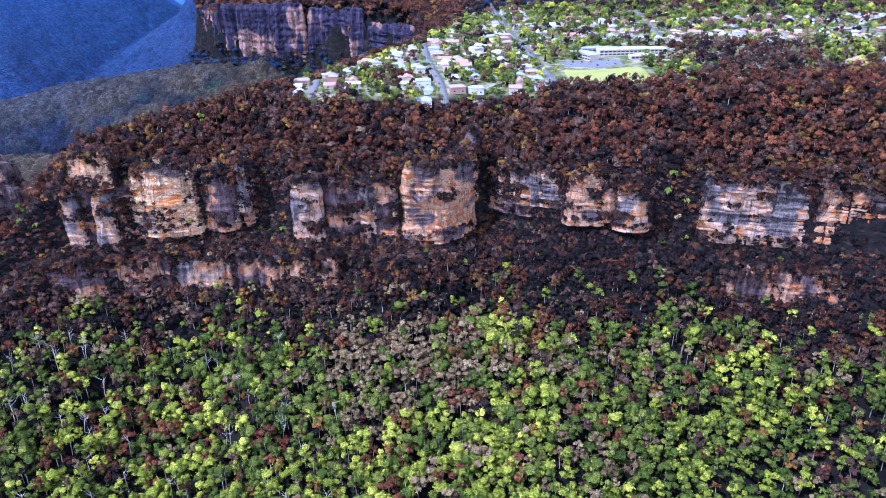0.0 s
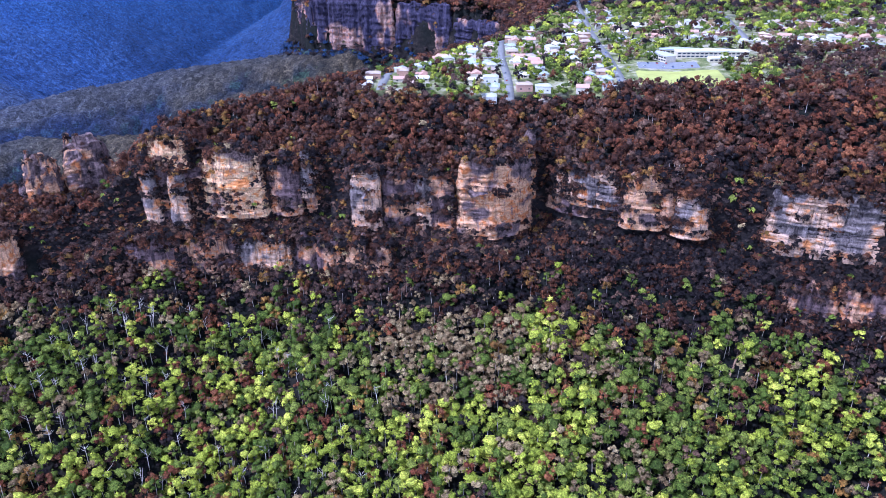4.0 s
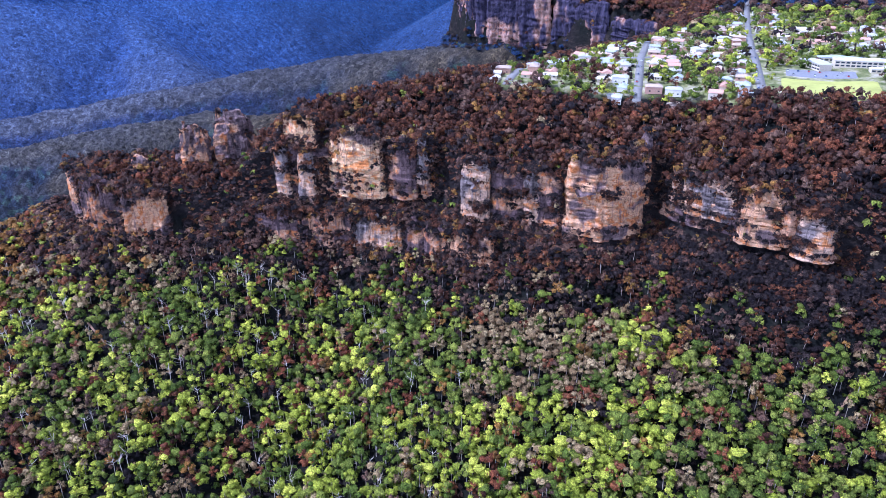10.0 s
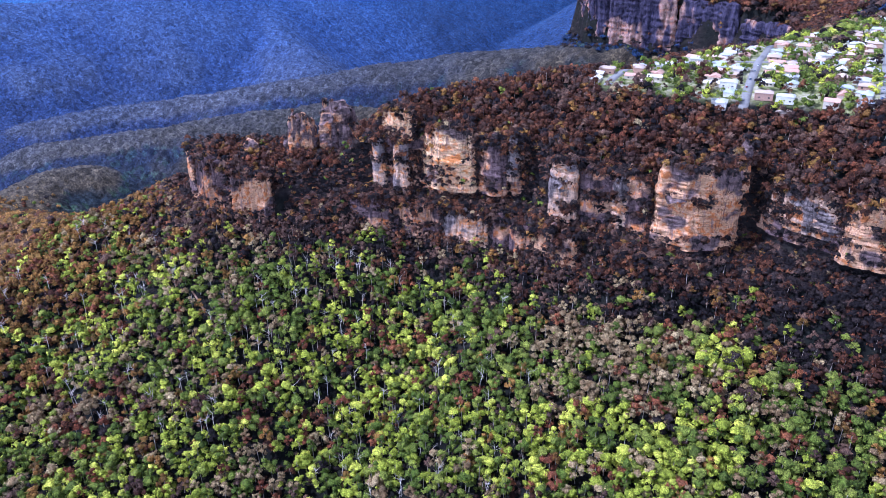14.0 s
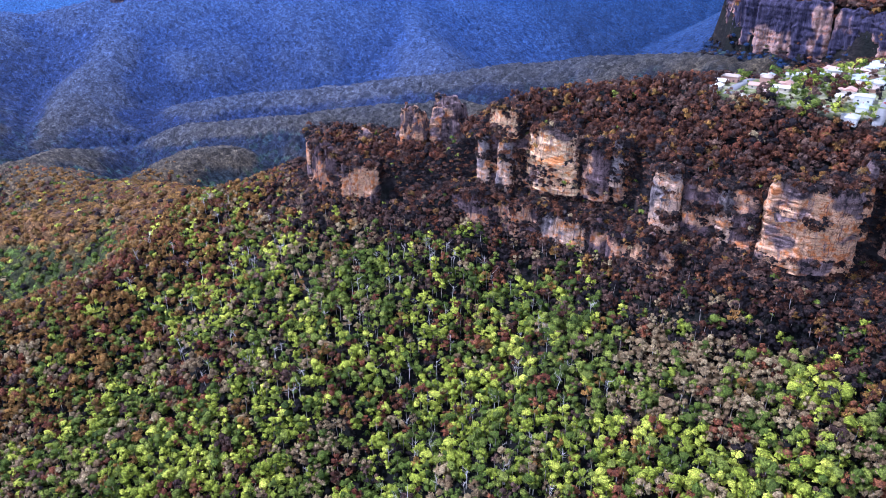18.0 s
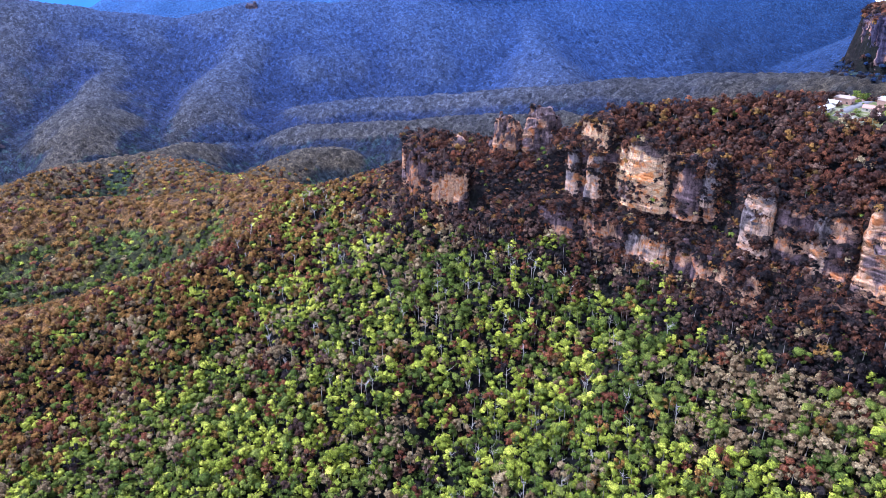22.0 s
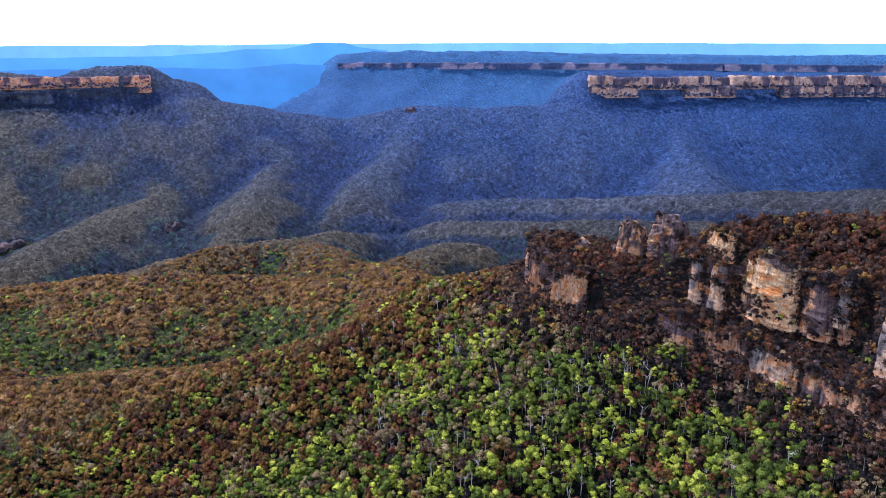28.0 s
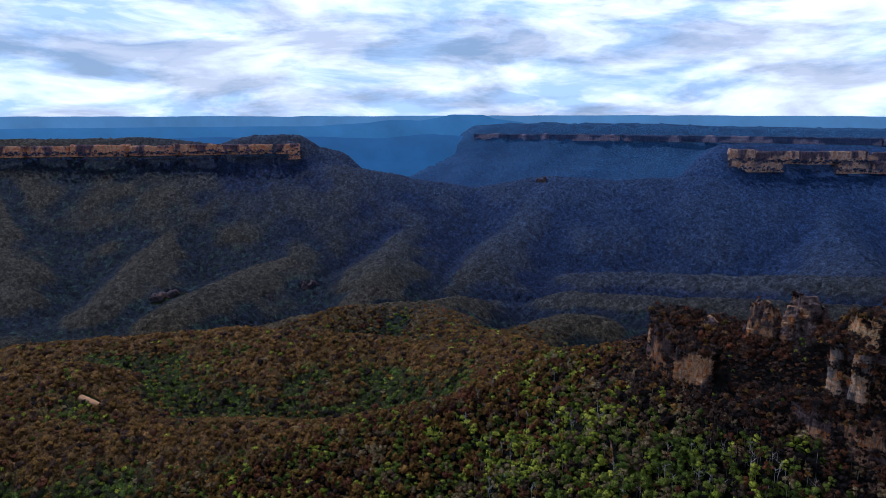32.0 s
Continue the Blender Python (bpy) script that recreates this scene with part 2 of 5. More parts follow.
def sandstone(name, warm, grey, dark, orange):
    """Bedded stone: grey weathered skin with dark upright streaks, broken open to cream and orange where it has fallen away."""
    m, nodes, links, b = material(name, 0.92)
    own = nodes.new("ShaderNodeAttribute")
    own.attribute_name = "fresh"
    patch = noise_node(nodes, links, 0.07, 4, 0.6, (1, 1, 1.4))
    streak = noise_node(nodes, links, 0.22, 4, 0.6, (1, 1, 0.14))
    blotch = noise_node(nodes, links, 0.12, 5, 0.7, (1, 1, 1.6))
    joints = noise_node(nodes, links, 0.62, 2, 0.5, (0.035, 0.035, 1))
    splits = noise_node(nodes, links, 0.09, 2, 0.5, (1, 1, 0.12), 0.8)
    grain = noise_node(nodes, links, 0.7, 5, 0.75)
    skin = ramp(nodes, links, streak, ((0.34, dark), (0.44, tuple(0.75 * v for v in grey)), (0.55, grey), (0.68, tuple(1.45 * v for v in grey))))
    skin = mix(nodes, links, ramp(nodes, links, blotch, ((0.36, (0.85, 0.85, 0.85)), (0.46, (0, 0, 0)))), skin, dark)
    raw = ramp(nodes, links, patch, ((0.37, orange), (0.45, warm), (0.54, tuple(min(1.25 * v, 0.85) for v in warm)), (0.62, orange)))
    raw = mix(nodes, links, ramp(nodes, links, streak, ((0.36, (0.7, 0.7, 0.7)), (0.44, (0, 0, 0)))), raw, tuple(1.2 * v for v in grey))
    c = mix(nodes, links, own.outputs["Fac"], skin, raw)
    beds = ramp(nodes, links, joints, ((0.40, (1, 1, 1)), (0.412, (0.16, 0.13, 0.14)), (0.424, (1, 1, 1)), (0.498, (1.06, 1.05, 1.04)), (0.508, (0.2, 0.16, 0.17)), (0.518, (0.97, 0.96, 0.96)), (0.60, (1, 1, 1)), (0.61, (0.25, 0.2, 0.2)), (0.62, (1.04, 1.04, 1.04))))
    c = mix(nodes, links, 0.75, c, beds, "MULTIPLY")
    c = mix(nodes, links, 0.8, c, ramp(nodes, links, splits, ((0.415, (1, 1, 1)), (0.427, (0.18, 0.15, 0.17)), (0.44, (1, 1, 1)), (0.545, (1, 1, 1)), (0.557, (0.2, 0.17, 0.19)), (0.57, (1, 1, 1)))), "MULTIPLY")
    c = mix(nodes, links, 0.7, c, ramp(nodes, links, grain, ((0.35, (0.55, 0.53, 0.54)), (0.62, (1.2, 1.2, 1.2)))), "MULTIPLY")
    links.new(c, b.inputs["Base Color"])
    bump(nodes, links, b, node_math(nodes, links, "ADD", grain, beds), 0.9, 0.8)
    return m


ROCK = sandstone("sandstone", (0.56, 0.32, 0.165), (0.205, 0.138, 0.122), (0.050, 0.036, 0.040), (0.58, 0.205, 0.058))
WARM_ROCK = sandstone("orange_sandstone", (0.78, 0.46, 0.235), (0.255, 0.170, 0.140), (0.060, 0.043, 0.045), (0.72, 0.275, 0.075))
PALE_FACE = sandstone("bleached_sandstone", (0.52, 0.34, 0.215), (0.225, 0.180, 0.160), (0.070, 0.054, 0.056), (0.62, 0.25, 0.080))
DARK_ROCK = sandstone("dark_sandstone", (0.46, 0.260, 0.145), (0.155, 0.100, 0.094), (0.042, 0.028, 0.032), (0.58, 0.200, 0.055))
FACES = (ROCK, WARM_ROCK, PALE_FACE, DARK_ROCK)
FRESH = {ROCK: 0.31, WARM_ROCK: 0.52, PALE_FACE: 0.19, DARK_ROCK: 0.10}

# ---- shape of the land ----


def smooth(a, b, v):
    t = np.clip((v - a) / (b - a), 0, 1)
    return t * t * (3 - 2 * t)


def hash2(ix, iy, seed):
    h = (ix.astype(np.int64) * 374761393 + iy.astype(np.int64) * 668265263 + seed * 974634777) & 0x7FFFFFFF
    h = ((h ^ (h >> 13)) * 1274126177) & 0x7FFFFFFF
    return ((h ^ (h >> 16)) & 0xFFFF) / 65535.0


def value_noise(x, y, seed=0):
    ix, iy = np.floor(x), np.floor(y)
    fx, fy = x - ix, y - iy
    fx, fy = fx * fx * (3 - 2 * fx), fy * fy * (3 - 2 * fy)
    a, b = hash2(ix, iy, seed), hash2(ix + 1, iy, seed)
    c, d = hash2(ix, iy + 1, seed), hash2(ix + 1, iy + 1, seed)
    return (a * (1 - fx) + b * fx) * (1 - fy) + (c * (1 - fx) + d * fx) * fy


def fractal(x, y, scale, octaves=4, seed=0, gain=0.5):
    """About -1 to 1."""
    x, y = np.asarray(x, float), np.asarray(y, float)
    total, amp, norm = 0.0, 1.0, 0.0
    for k in range(octaves):
        total = total + amp * (value_noise(x / scale * 2 ** k, y / scale * 2 ** k, seed + k) * 2 - 1)
        norm += amp
        amp *= gain
    return total / norm


def line_distance(x, y, pts):
    """Distance to a polyline, and the height carried along it when its points have one."""
    best, held = np.full(np.shape(x), 1e9), np.zeros(np.shape(x))
    for p, q in zip(pts[:-1], pts[1:]):
        dx, dy = q[0] - p[0], q[1] - p[1]
        t = np.clip(((x - p[0]) * dx + (y - p[1]) * dy) / (dx * dx + dy * dy), 0, 1)
        d = np.hypot(x - p[0] - t * dx, y - p[1] - t * dy)
        near = d < best
        best = np.where(near, d, best)
        if len(p) > 2:
            held = np.where(near, p[2] + t * (q[2] - p[2]), held)
    return best, held


def inside(x, y, pts):
    odd = np.zeros(np.shape(x), bool)
    for p, q in zip(pts, pts[1:] + pts[:1]):
        cross = (p[1] > y) != (q[1] > y)
        odd ^= cross & (x < (q[0] - p[0]) * (y - p[1]) / ((q[1] - p[1]) or 1e-9) + p[0])
    return odd


# the tableland's rim: front cliff from east to west, the pinnacles' spur, then back along the bay
FRONT = [(3400, 430), (1500, 470), (760, 520), (520, 560), (400, 585), (330, 606), (262, 618), (215, 632), (175, 622), (120, 627), (70, 640), (45, 664),
         (20, 648), (-36, 620), (-80, 622), (-135, 616), (-165, 636), (-190, 636), (-240, 626), (-290, 622), (-335, 603), (-362, 588), (-405, 556), (-450, 536), (-484, 528), (-520, 532), (-548, 540), (-582, 560)]
BACK = [(-590, 576), (-560, 602), (-500, 634), (-445, 668), (-385, 700), (-350, 745), (-300, 800), (-255, 862), (-205, 930), (-120, 1130), (-40, 1330), (-60, 1480), (-157, 1530), (-290, 1572), (-480, 1576),
        (-545, 1650), (-520, 1900), (-500, 2300), (-900, 2700), (-1100, 4600), (3400, 4600)]
RIM = FRONT + BACK
# crest lines of the spurs and of the ranges: x, y, z
SPURS = (
    ((-598, 545, 104), (-640, 455, 66), (-650, 300, 18), (-720, 110, -36), (-830, -160, -48), (-900, -600, -50)),
    ((-1028, -507, -35), (-968, -347, -5), (-963, -266, -3), (-928, -201, -5), (-878, -147, -37), (-845, -104, -58)),
    ((-640, 455, 66), (-797, 431, 46), (-900, 440, 6), (-1080, 430, -20), (-1290, 400, -27), (-1376, 494, -36), (-1440, 620, -80)),
    ((-1290, 400, -27), (-1298, 328, -26), (-1258, 176, -24), (-1330, 60, -60)),
    ((-797, 431, 40), (-900, 300, 14), (-1056, 34, 2), (-1150, -150, -14), (-1200, -400, -40)),
    ((-1080, 430, -20), (-1120, 560, -46), (-1180, 680, -50), (-1150, 760, -60)),
    ((-390, 1560, 135), (-783, 1510, 80), (-1100, 1300, 24), (-1374, 1073, -20), (-1533, 859, -46), (-1640, 700, -95)),
    ((-900, 1180, 16), (-1180, 940, -22), (-1373, 759, -53), (-1440, 640, -95)),
    ((-300, 980, 105), (-480, 1080, 58), (-700, 1150, 30), (-900, 1180, 12)),
)
RANGE = ((-2500, -2200, 212), (-2330, -700, 216), (-2250, 60, 214), (-2200, 330, 214), (-2140, 560, 168), (-2100, 760, 138), (-2022, 978, 176), (-1930, 1180, 170),
         (-1830, 1420, 188), (-1780, 1640, 192), (-1700, 2300, 196), (-1500, 3400, 205))
MESA = ((-2620, -2200, 300), (-2450, -900, 300), (-2400, -520, 300), (-2372, -331, 307), (-2350, -164, 291), (-2340, -90, 280), (-2334, -11, 303), (-2330, 42, 313), (-2322, 184, 312),
        (-2312, 254, 270), (-2300, 309, 256))
UPLAND = ((-1890, 1540, 286), (-1870, 1700, 284), (-1840, 2000, 276), (-1780, 2400, 264), (-1640, 3200, 250))
FAR_UPLAND = ((-4000, 1275, 290), (-3906, 1310, 318), (-3740, 1700, 330), (-3584, 2074, 330), (-3230, 2650, 314), (-2820, 3130, 312), (-2300, 3700, 312))
RIBS = (
    ((-2022, 978, 168), (-1800, 800, 50), (-1640, 640, -5), (-1560, 520, -60)),
    ((-2140, 560, 150), (-1900, 480, 40), (-1650, 361, 9), (-1520, 300, -30), (-1460, 240, -70)),
    ((-2220, 250, 190), (-2025, 200, 60), (-1800, 120, 0), (-1626, -60, -30), (-1500, -160, -70)),
    ((-2270, -200, 190), (-2000, -200, 60), (-1750, -260, -10), (-1600, -330, -60)),
    ((-2320, -800, 200), (-1950, -640, 70), (-1700, -560, -40)),
    ((-1850, 1400, 150), (-1650, 1240, 24), (-1540, 1060, -60)),
    ((-1780, 1800, 170), (-1450, 1600, 60), (-1250, 1500, 10)),
)


def crest(x, y, pts, slope, rounding):
    d, z = line_distance(x, y, pts)
    return z - slope * (np.sqrt(d * d + rounding * rounding) - rounding)


def soft_max(a, b, k):
    h = np.clip(0.5 + 0.5 * (a - b) / k, 0, 1)
    return b + (a - b) * h + k * h * (1 - h)


def land(x, y):
    """The height of the ground, the distance outside the rim (negative within), and the bare plateau height."""
    x, y = np.asarray(x, float), np.asarray(y, float)
    wob_x, wob_y = fractal(x, y, 120, 3, 11) * 14, fractal(x, y, 120, 3, 23) * 14
    far = smooth(500, 900, np.hypot(x, y - 600))
    d, _ = line_distance(x, y, RIM + RIM[:1])
    d = np.where(inside(x, y, RIM), -d, d)
    # tableland, with a low narrow spur at its west end
    within = np.maximum(-d, 0)
    low = smooth(-345, -395, x) * smooth(720, 690, y)
    top = 188 - 46 * low + 46 * (1 - 0.8 * low) * smooth(0, 130, within) + 6 * smooth(150, 700, within) + 3 * fractal(x, y, 90, 3, 5)
    top = top + 12 * smooth(500, 900, y) * smooth(-100, 300, x) - 8 * smooth(240, 420, x) * (1 - smooth(0, 120, within))
    top = top + 38 * smooth(1250, 1500, y) * smooth(60, -120, x)
    # cliffs, bench, lower cliff and scree below the rim
    gentle = smooth(-110, -70, x) * smooth(262, 235, x)
    drop = 188 - 46 * low - (62 - 28 * low) * smooth(-9, 7, d) - (1 - low) * (8 * smooth(7, 25, d) + 26 * ((1 - gentle) * smooth(25, 30, d) + gentle * smooth(8, 80, d))) - 6 * low * smooth(7, 20, d)
    scree = np.maximum(d - 29 + 20 * low, 0)
    drop = drop - 0.6 * np.minimum(scree, 250) - 0.28 * np.clip(scree - 250, 0, 300)
    drop = drop + 34 * np.exp(-((x - 45 - (620 - y) * 0.1) / 85) ** 2) * smooth(30, 150, d) - 14 * np.exp(-((x + 235) / 60) ** 2) * smooth(30, 120, d)
    drop = drop - 12 * smooth(190, 260, x) * smooth(-4, 8, d) - 10 * smooth(200, 300, x) * smooth(25, 60, d)
    z = np.where(d < -9, top, np.where(d < 7, top + (drop - top) * smooth(-9, 7, d), drop))
    # the valley with its spurs and ranges
    valley = -112 + 14 * fractal(x, y, 420, 3, 31) + 0.105 * np.maximum(-x - 2500, 0)
    hills = valley
    xx, yy = x + wob_x * (1 + far), y + wob_y * (1 + far)
    for pts in SPURS:
        hills = soft_max(hills, crest(xx, yy, pts, 0.6, 34), 12)
    for pts in RIBS:
        hills = soft_max(hills, crest(xx + wob_y, yy + wob_x, pts, 0.55, 36), 14)
    hills = soft_max(hills, crest(xx, yy, RANGE, 0.62, 40), 14)
    hills = soft_max(hills, crest(x, y, MESA, 1.35, 50), 8)
    hills = soft_max(hills, crest(x, y, UPLAND, 1.35, 60), 8)
    hills = soft_max(hills, crest(x, y, FAR_UPLAND, 1.2, 90), 10)
    hills = soft_max(hills, crest(x, y, [(a, b, 206) for a, b, _ in FAR_UPLAND], 0.42, 90), 10)
    folds = np.abs(fractal(xx * 0.42 + 0.1 * yy, yy, 320, 2, 43, 0.35)) * 20 * smooth(-1250, -1500, x) * smooth(-2350, -2150, x) * smooth(210, 120, hills)
    hills = hills + folds - 4.5 * smooth(-1250, -1500, x) * smooth(-2350, -2150, x) * smooth(210, 120, hills) + fractal(x, y, 70, 3, 41) * 3.5 + 45 * np.abs(fractal(x + 0.6 * y, y * 0.4, 330, 3, 47)) * smooth(-2550, -2900, x) * smooth(250, 160, hills)
    hills = hills + 15 * fractal(xx, yy, 150, 2, 81) * smooth(-660, -800, x) * smooth(-1520, -1380, x) * smooth(900, 750, y)
    outside = np.where(d < 34, np.where(hills > z + 30, hills, z), soft_max(z, hills, 16))
    z = np.where(d < -9, top, outside)
    return z, d, top


def ground_height(x, y):
    return land(x, y)[0]


def spaced(*runs):
    """Grid lines from runs of (start, end, step)."""
    out_values = []
    for a, b, step in runs:
        out_values += list(np.arange(a, b - 1e-6, step))
    return np.array(out_values + [runs[-1][1]])


def mesh_object(name, verts, faces, mats, parent=None, smooth_faces=True, index=None):
    me = bpy.data.meshes.new(name)
    verts, faces = np.asarray(verts, np.float32), np.asarray(faces, np.int32)
    k = faces.shape[1]
    me.vertices.add(len(verts))
    me.vertices.foreach_set("co", verts.ravel())
    me.loops.add(faces.size)
    me.loops.foreach_set("vertex_index", faces.ravel())
    me.polygons.add(len(faces))
    me.polygons.foreach_set("loop_start", np.arange(0, faces.size, k, dtype=np.int32))
    for m in mats if isinstance(mats, (list, tuple)) else (mats,):
        me.materials.append(m)
    if index is not None:
        me.polygons.foreach_set("material_index", np.asarray(index, np.int32))
    if smooth_faces:
        me.polygons.foreach_set("use_smooth", np.ones(len(faces), bool))
    me.update(calc_edges=True)
    ob = new(name, me)
    ob.parent = parent
    return ob


def grid_faces(nu, nv):
    i = np.arange(nu - 1)[:, None] * nv + np.arange(nv - 1)[None, :]
    return np.stack([i, i + nv, i + nv + 1, i + 1], -1).reshape(-1, 4)


m, nodes, links, b = material("forest_floor", 1.0)
# floor colour kept near black so gaps under the trees read as shade
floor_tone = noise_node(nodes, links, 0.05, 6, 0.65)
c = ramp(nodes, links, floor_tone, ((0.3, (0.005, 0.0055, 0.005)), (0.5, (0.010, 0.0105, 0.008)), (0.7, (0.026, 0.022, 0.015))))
# haze blue is mixed into the floor colour across the valley and basin
gum = valley_haze(nodes, links, GULLY_LEAF_HAZE)
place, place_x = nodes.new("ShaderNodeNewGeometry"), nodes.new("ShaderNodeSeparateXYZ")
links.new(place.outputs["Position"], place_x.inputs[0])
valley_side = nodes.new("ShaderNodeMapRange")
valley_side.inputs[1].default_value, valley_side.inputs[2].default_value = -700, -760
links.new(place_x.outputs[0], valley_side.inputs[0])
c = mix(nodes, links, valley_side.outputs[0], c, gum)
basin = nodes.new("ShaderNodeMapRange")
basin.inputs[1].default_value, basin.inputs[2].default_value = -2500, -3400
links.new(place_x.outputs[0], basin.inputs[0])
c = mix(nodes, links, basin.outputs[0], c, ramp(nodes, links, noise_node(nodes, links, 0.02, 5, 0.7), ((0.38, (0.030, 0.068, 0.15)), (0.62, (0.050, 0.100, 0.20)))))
def ramp_between(value, lo, hi):
    n = nodes.new("ShaderNodeMapRange")
    n.inputs[1].default_value, n.inputs[2].default_value = lo, hi
    links.new(value, n.inputs[0])
    return n.outputs[0]


# mown verges and gardens on the level tableland behind the wooded rim
verge = node_math(nodes, links, "MULTIPLY", ramp_between(place_x.outputs[2], 226, 231), ramp_between(place_x.outputs[0], -180, -150))
verge = node_math(nodes, links, "MULTIPLY", verge, node_math(nodes, links, "MULTIPLY", ramp_between(place_x.outputs[1], 715, 745), ramp_between(place_x.outputs[1], 1420, 1380)))
c = mix(nodes, links, verge, c, ramp(nodes, links, noise_node(nodes, links, 0.06, 5, 0.65), ((0.35, (0.09, 0.12, 0.03)), (0.5, (0.24, 0.24, 0.09)), (0.66, (0.50, 0.44, 0.32)))))
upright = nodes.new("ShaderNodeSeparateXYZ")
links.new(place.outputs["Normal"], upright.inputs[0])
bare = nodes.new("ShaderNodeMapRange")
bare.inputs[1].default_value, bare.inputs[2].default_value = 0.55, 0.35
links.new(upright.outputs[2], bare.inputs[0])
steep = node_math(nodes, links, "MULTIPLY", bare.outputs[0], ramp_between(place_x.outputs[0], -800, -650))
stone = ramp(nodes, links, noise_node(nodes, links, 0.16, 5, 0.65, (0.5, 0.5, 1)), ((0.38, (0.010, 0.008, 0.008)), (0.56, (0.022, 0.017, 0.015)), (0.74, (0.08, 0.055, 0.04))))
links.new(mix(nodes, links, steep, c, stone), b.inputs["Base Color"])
bump(nodes, links, b, noise_node(nodes, links, 0.12, 6, 0.7), 1.0, 6.0)
FLOOR = m

gx = spaced((-4650, -2500, 90), (-2500, -1500, 28), (-1500, -760, 16), (-760, 480, 6), (480, 900, 16), (900, 3400, 110))
gy = spaced((-3000, -800, 110), (-800, 240, 24), (240, 540, 7), (540, 720, 4), (720, 1100, 16), (1100, 1700, 24), (1700, 6270, 110))
GX, GY = np.meshgrid(gx, gy, indexing="ij")
GZ = ground_height(GX, GY)
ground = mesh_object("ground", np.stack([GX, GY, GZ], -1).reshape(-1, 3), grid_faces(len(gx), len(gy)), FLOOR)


def surface(x, y):
    """The height of the ground sheet itself."""
    x, y = np.asarray(x, float), np.asarray(y, float)
    i, j = np.clip(np.searchsorted(gx, x) - 1, 0, len(gx) - 2), np.clip(np.searchsorted(gy, y) - 1, 0, len(gy) - 2)
    a, b_ = (x - gx[i]) / (gx[i + 1] - gx[i]), (y - gy[j]) / (gy[j + 1] - gy[j])
    return (GZ[i, j] * (1 - a) + GZ[i + 1, j] * a) * (1 - b_) + (GZ[i, j + 1] * (1 - a) + GZ[i + 1, j + 1] * a) * b_


tagged(ground, "dark forest floor of tableland, scree slopes and valley", "ground", kind="structure")

# ---- cliffs ----


def empty(name, at=(0, 0, 0)):
    e = new(name)
    e.location = at
    return e


def put_points(me, name, values):
    """A value for each corner point, read by the materials."""
    put = me.attributes.new(name, "FLOAT", "POINT")
    put.data.foreach_set("value", np.asarray(values, np.float32).ravel())


LEDGES, HEADS, FEET = [], [], []


def rock_face(parent, path, top, base, seed, mat=ROCK, back=20, step=1.5, rows=72, bulge=3.0, ledge=1.1, lean=2.5, ragged=4.5, scrub=0.10, patch=24, taper=0.32, columns=0.0):
    """A standing rock face swept along a line in plan, closed at its ends and over its top."""
    a, z_ = path[0], path[-1]
    back = min(back, 0.5 * math.dist(a, z_) + 4)
    ang0 = math.atan2(path[1][1] - a[1], path[1][0] - a[0])
    ang1 = math.atan2(z_[1] - path[-2][1], z_[0] - path[-2][0])
    pts = [(a[0] - math.sin(ang0) * back + math.cos(ang0) * 3, a[1] + math.cos(ang0) * back)] + list(path)
    pts += [(z_[0] - math.sin(ang1) * back - math.cos(ang1) * 3, z_[1] + math.cos(ang1) * back)]
    seg = [math.dist(p, q) for p, q in zip(pts[:-1], pts[1:])]
    cum = np.concatenate([[0], np.cumsum(seg)])
    n = max(int(cum[-1] / step), 8)
    s = np.linspace(0, cum[-1], n)
    px, py = np.interp(s, cum, [p[0] for p in pts]), np.interp(s, cum, [p[1] for p in pts])
    for _ in range(3):
        px[1:-1], py[1:-1] = (px[:-2] + 2 * px[1:-1] + px[2:]) / 4, (py[:-2] + 2 * py[1:-1] + py[2:]) / 4
    tx, ty = np.gradient(px), np.gradient(py)
    ln = np.hypot(tx, ty)
    nx, ny = ty / ln, -tx / ln
    v = np.linspace(0, 1, rows)
    S, V = np.meshgrid(s, v, indexing="ij")
    # stepped, broken brow that falls away towards both ends
    end = np.minimum(s, s[-1] - s) - back
    t_line = top + fractal(s, s * 0 + seed, 16, 3, seed) * ragged + (hash2(np.floor(s / 7.3 + 0.5 * fractal(s, s * 0, 11, 2, seed)), s * 0, seed + 6) - 0.6) * ragged
    t_line = t_line - taper * (top - base) * smooth(9, -2, end) * (back < 40)
    Z = base + (t_line[:, None] - base) * V
    off = 1.3 * bulge * fractal(S, Z * 0.12 + seed * 7, 17, 3, seed + 1) + 0.8 * fractal(S, Z * 0.2, 6, 3, seed + 2)
    # beds of unequal thickness, each set back or standing out between upright joints, with a cut below
    layer = Z / 3.3 + 0.35 * fractal(S * 0.1, Z, 9, 2, seed + 3) + 0.010 * S
    bed, rise = np.floor(layer), np.mod(layer, 1)
    block = np.floor(S / 13 + 3.1 * hash2(bed, layer * 0, 4))
    off += 0.45 * ledge * (hash2(bed, block, seed) * 2 - 1) + 0.8 * ledge * (hash2(bed, layer * 0, seed + 8) * 2 - 1)
    off += 0.22 * ledge * (hash2(np.floor(layer * 3), np.floor(S / 7 + 2.3 * hash2(np.floor(layer * 3), bed, 5)), seed + 12) * 2 - 1)
    off -= 1.5 * ledge * (rise < 0.22) * (hash2(bed, np.floor(S / 26 + 1.7 * hash2(bed, bed, 6)), seed + 14) > 0.66)
    rib = np.floor(S / 6.5 + 0.5 * fractal(S, Z * 0.05, 14, 2, seed + 15))
    off += columns * (hash2(rib, rib * 0, seed + 16) * 2 - 1) + 0.5 * columns * np.sin(S * 0.9 + 3 * fractal(S, Z * 0.1, 20, 2, seed + 17))
    crack = np.abs(fractal(S * 1.0, Z * 0.05 + seed, 9, 2, seed + 5))
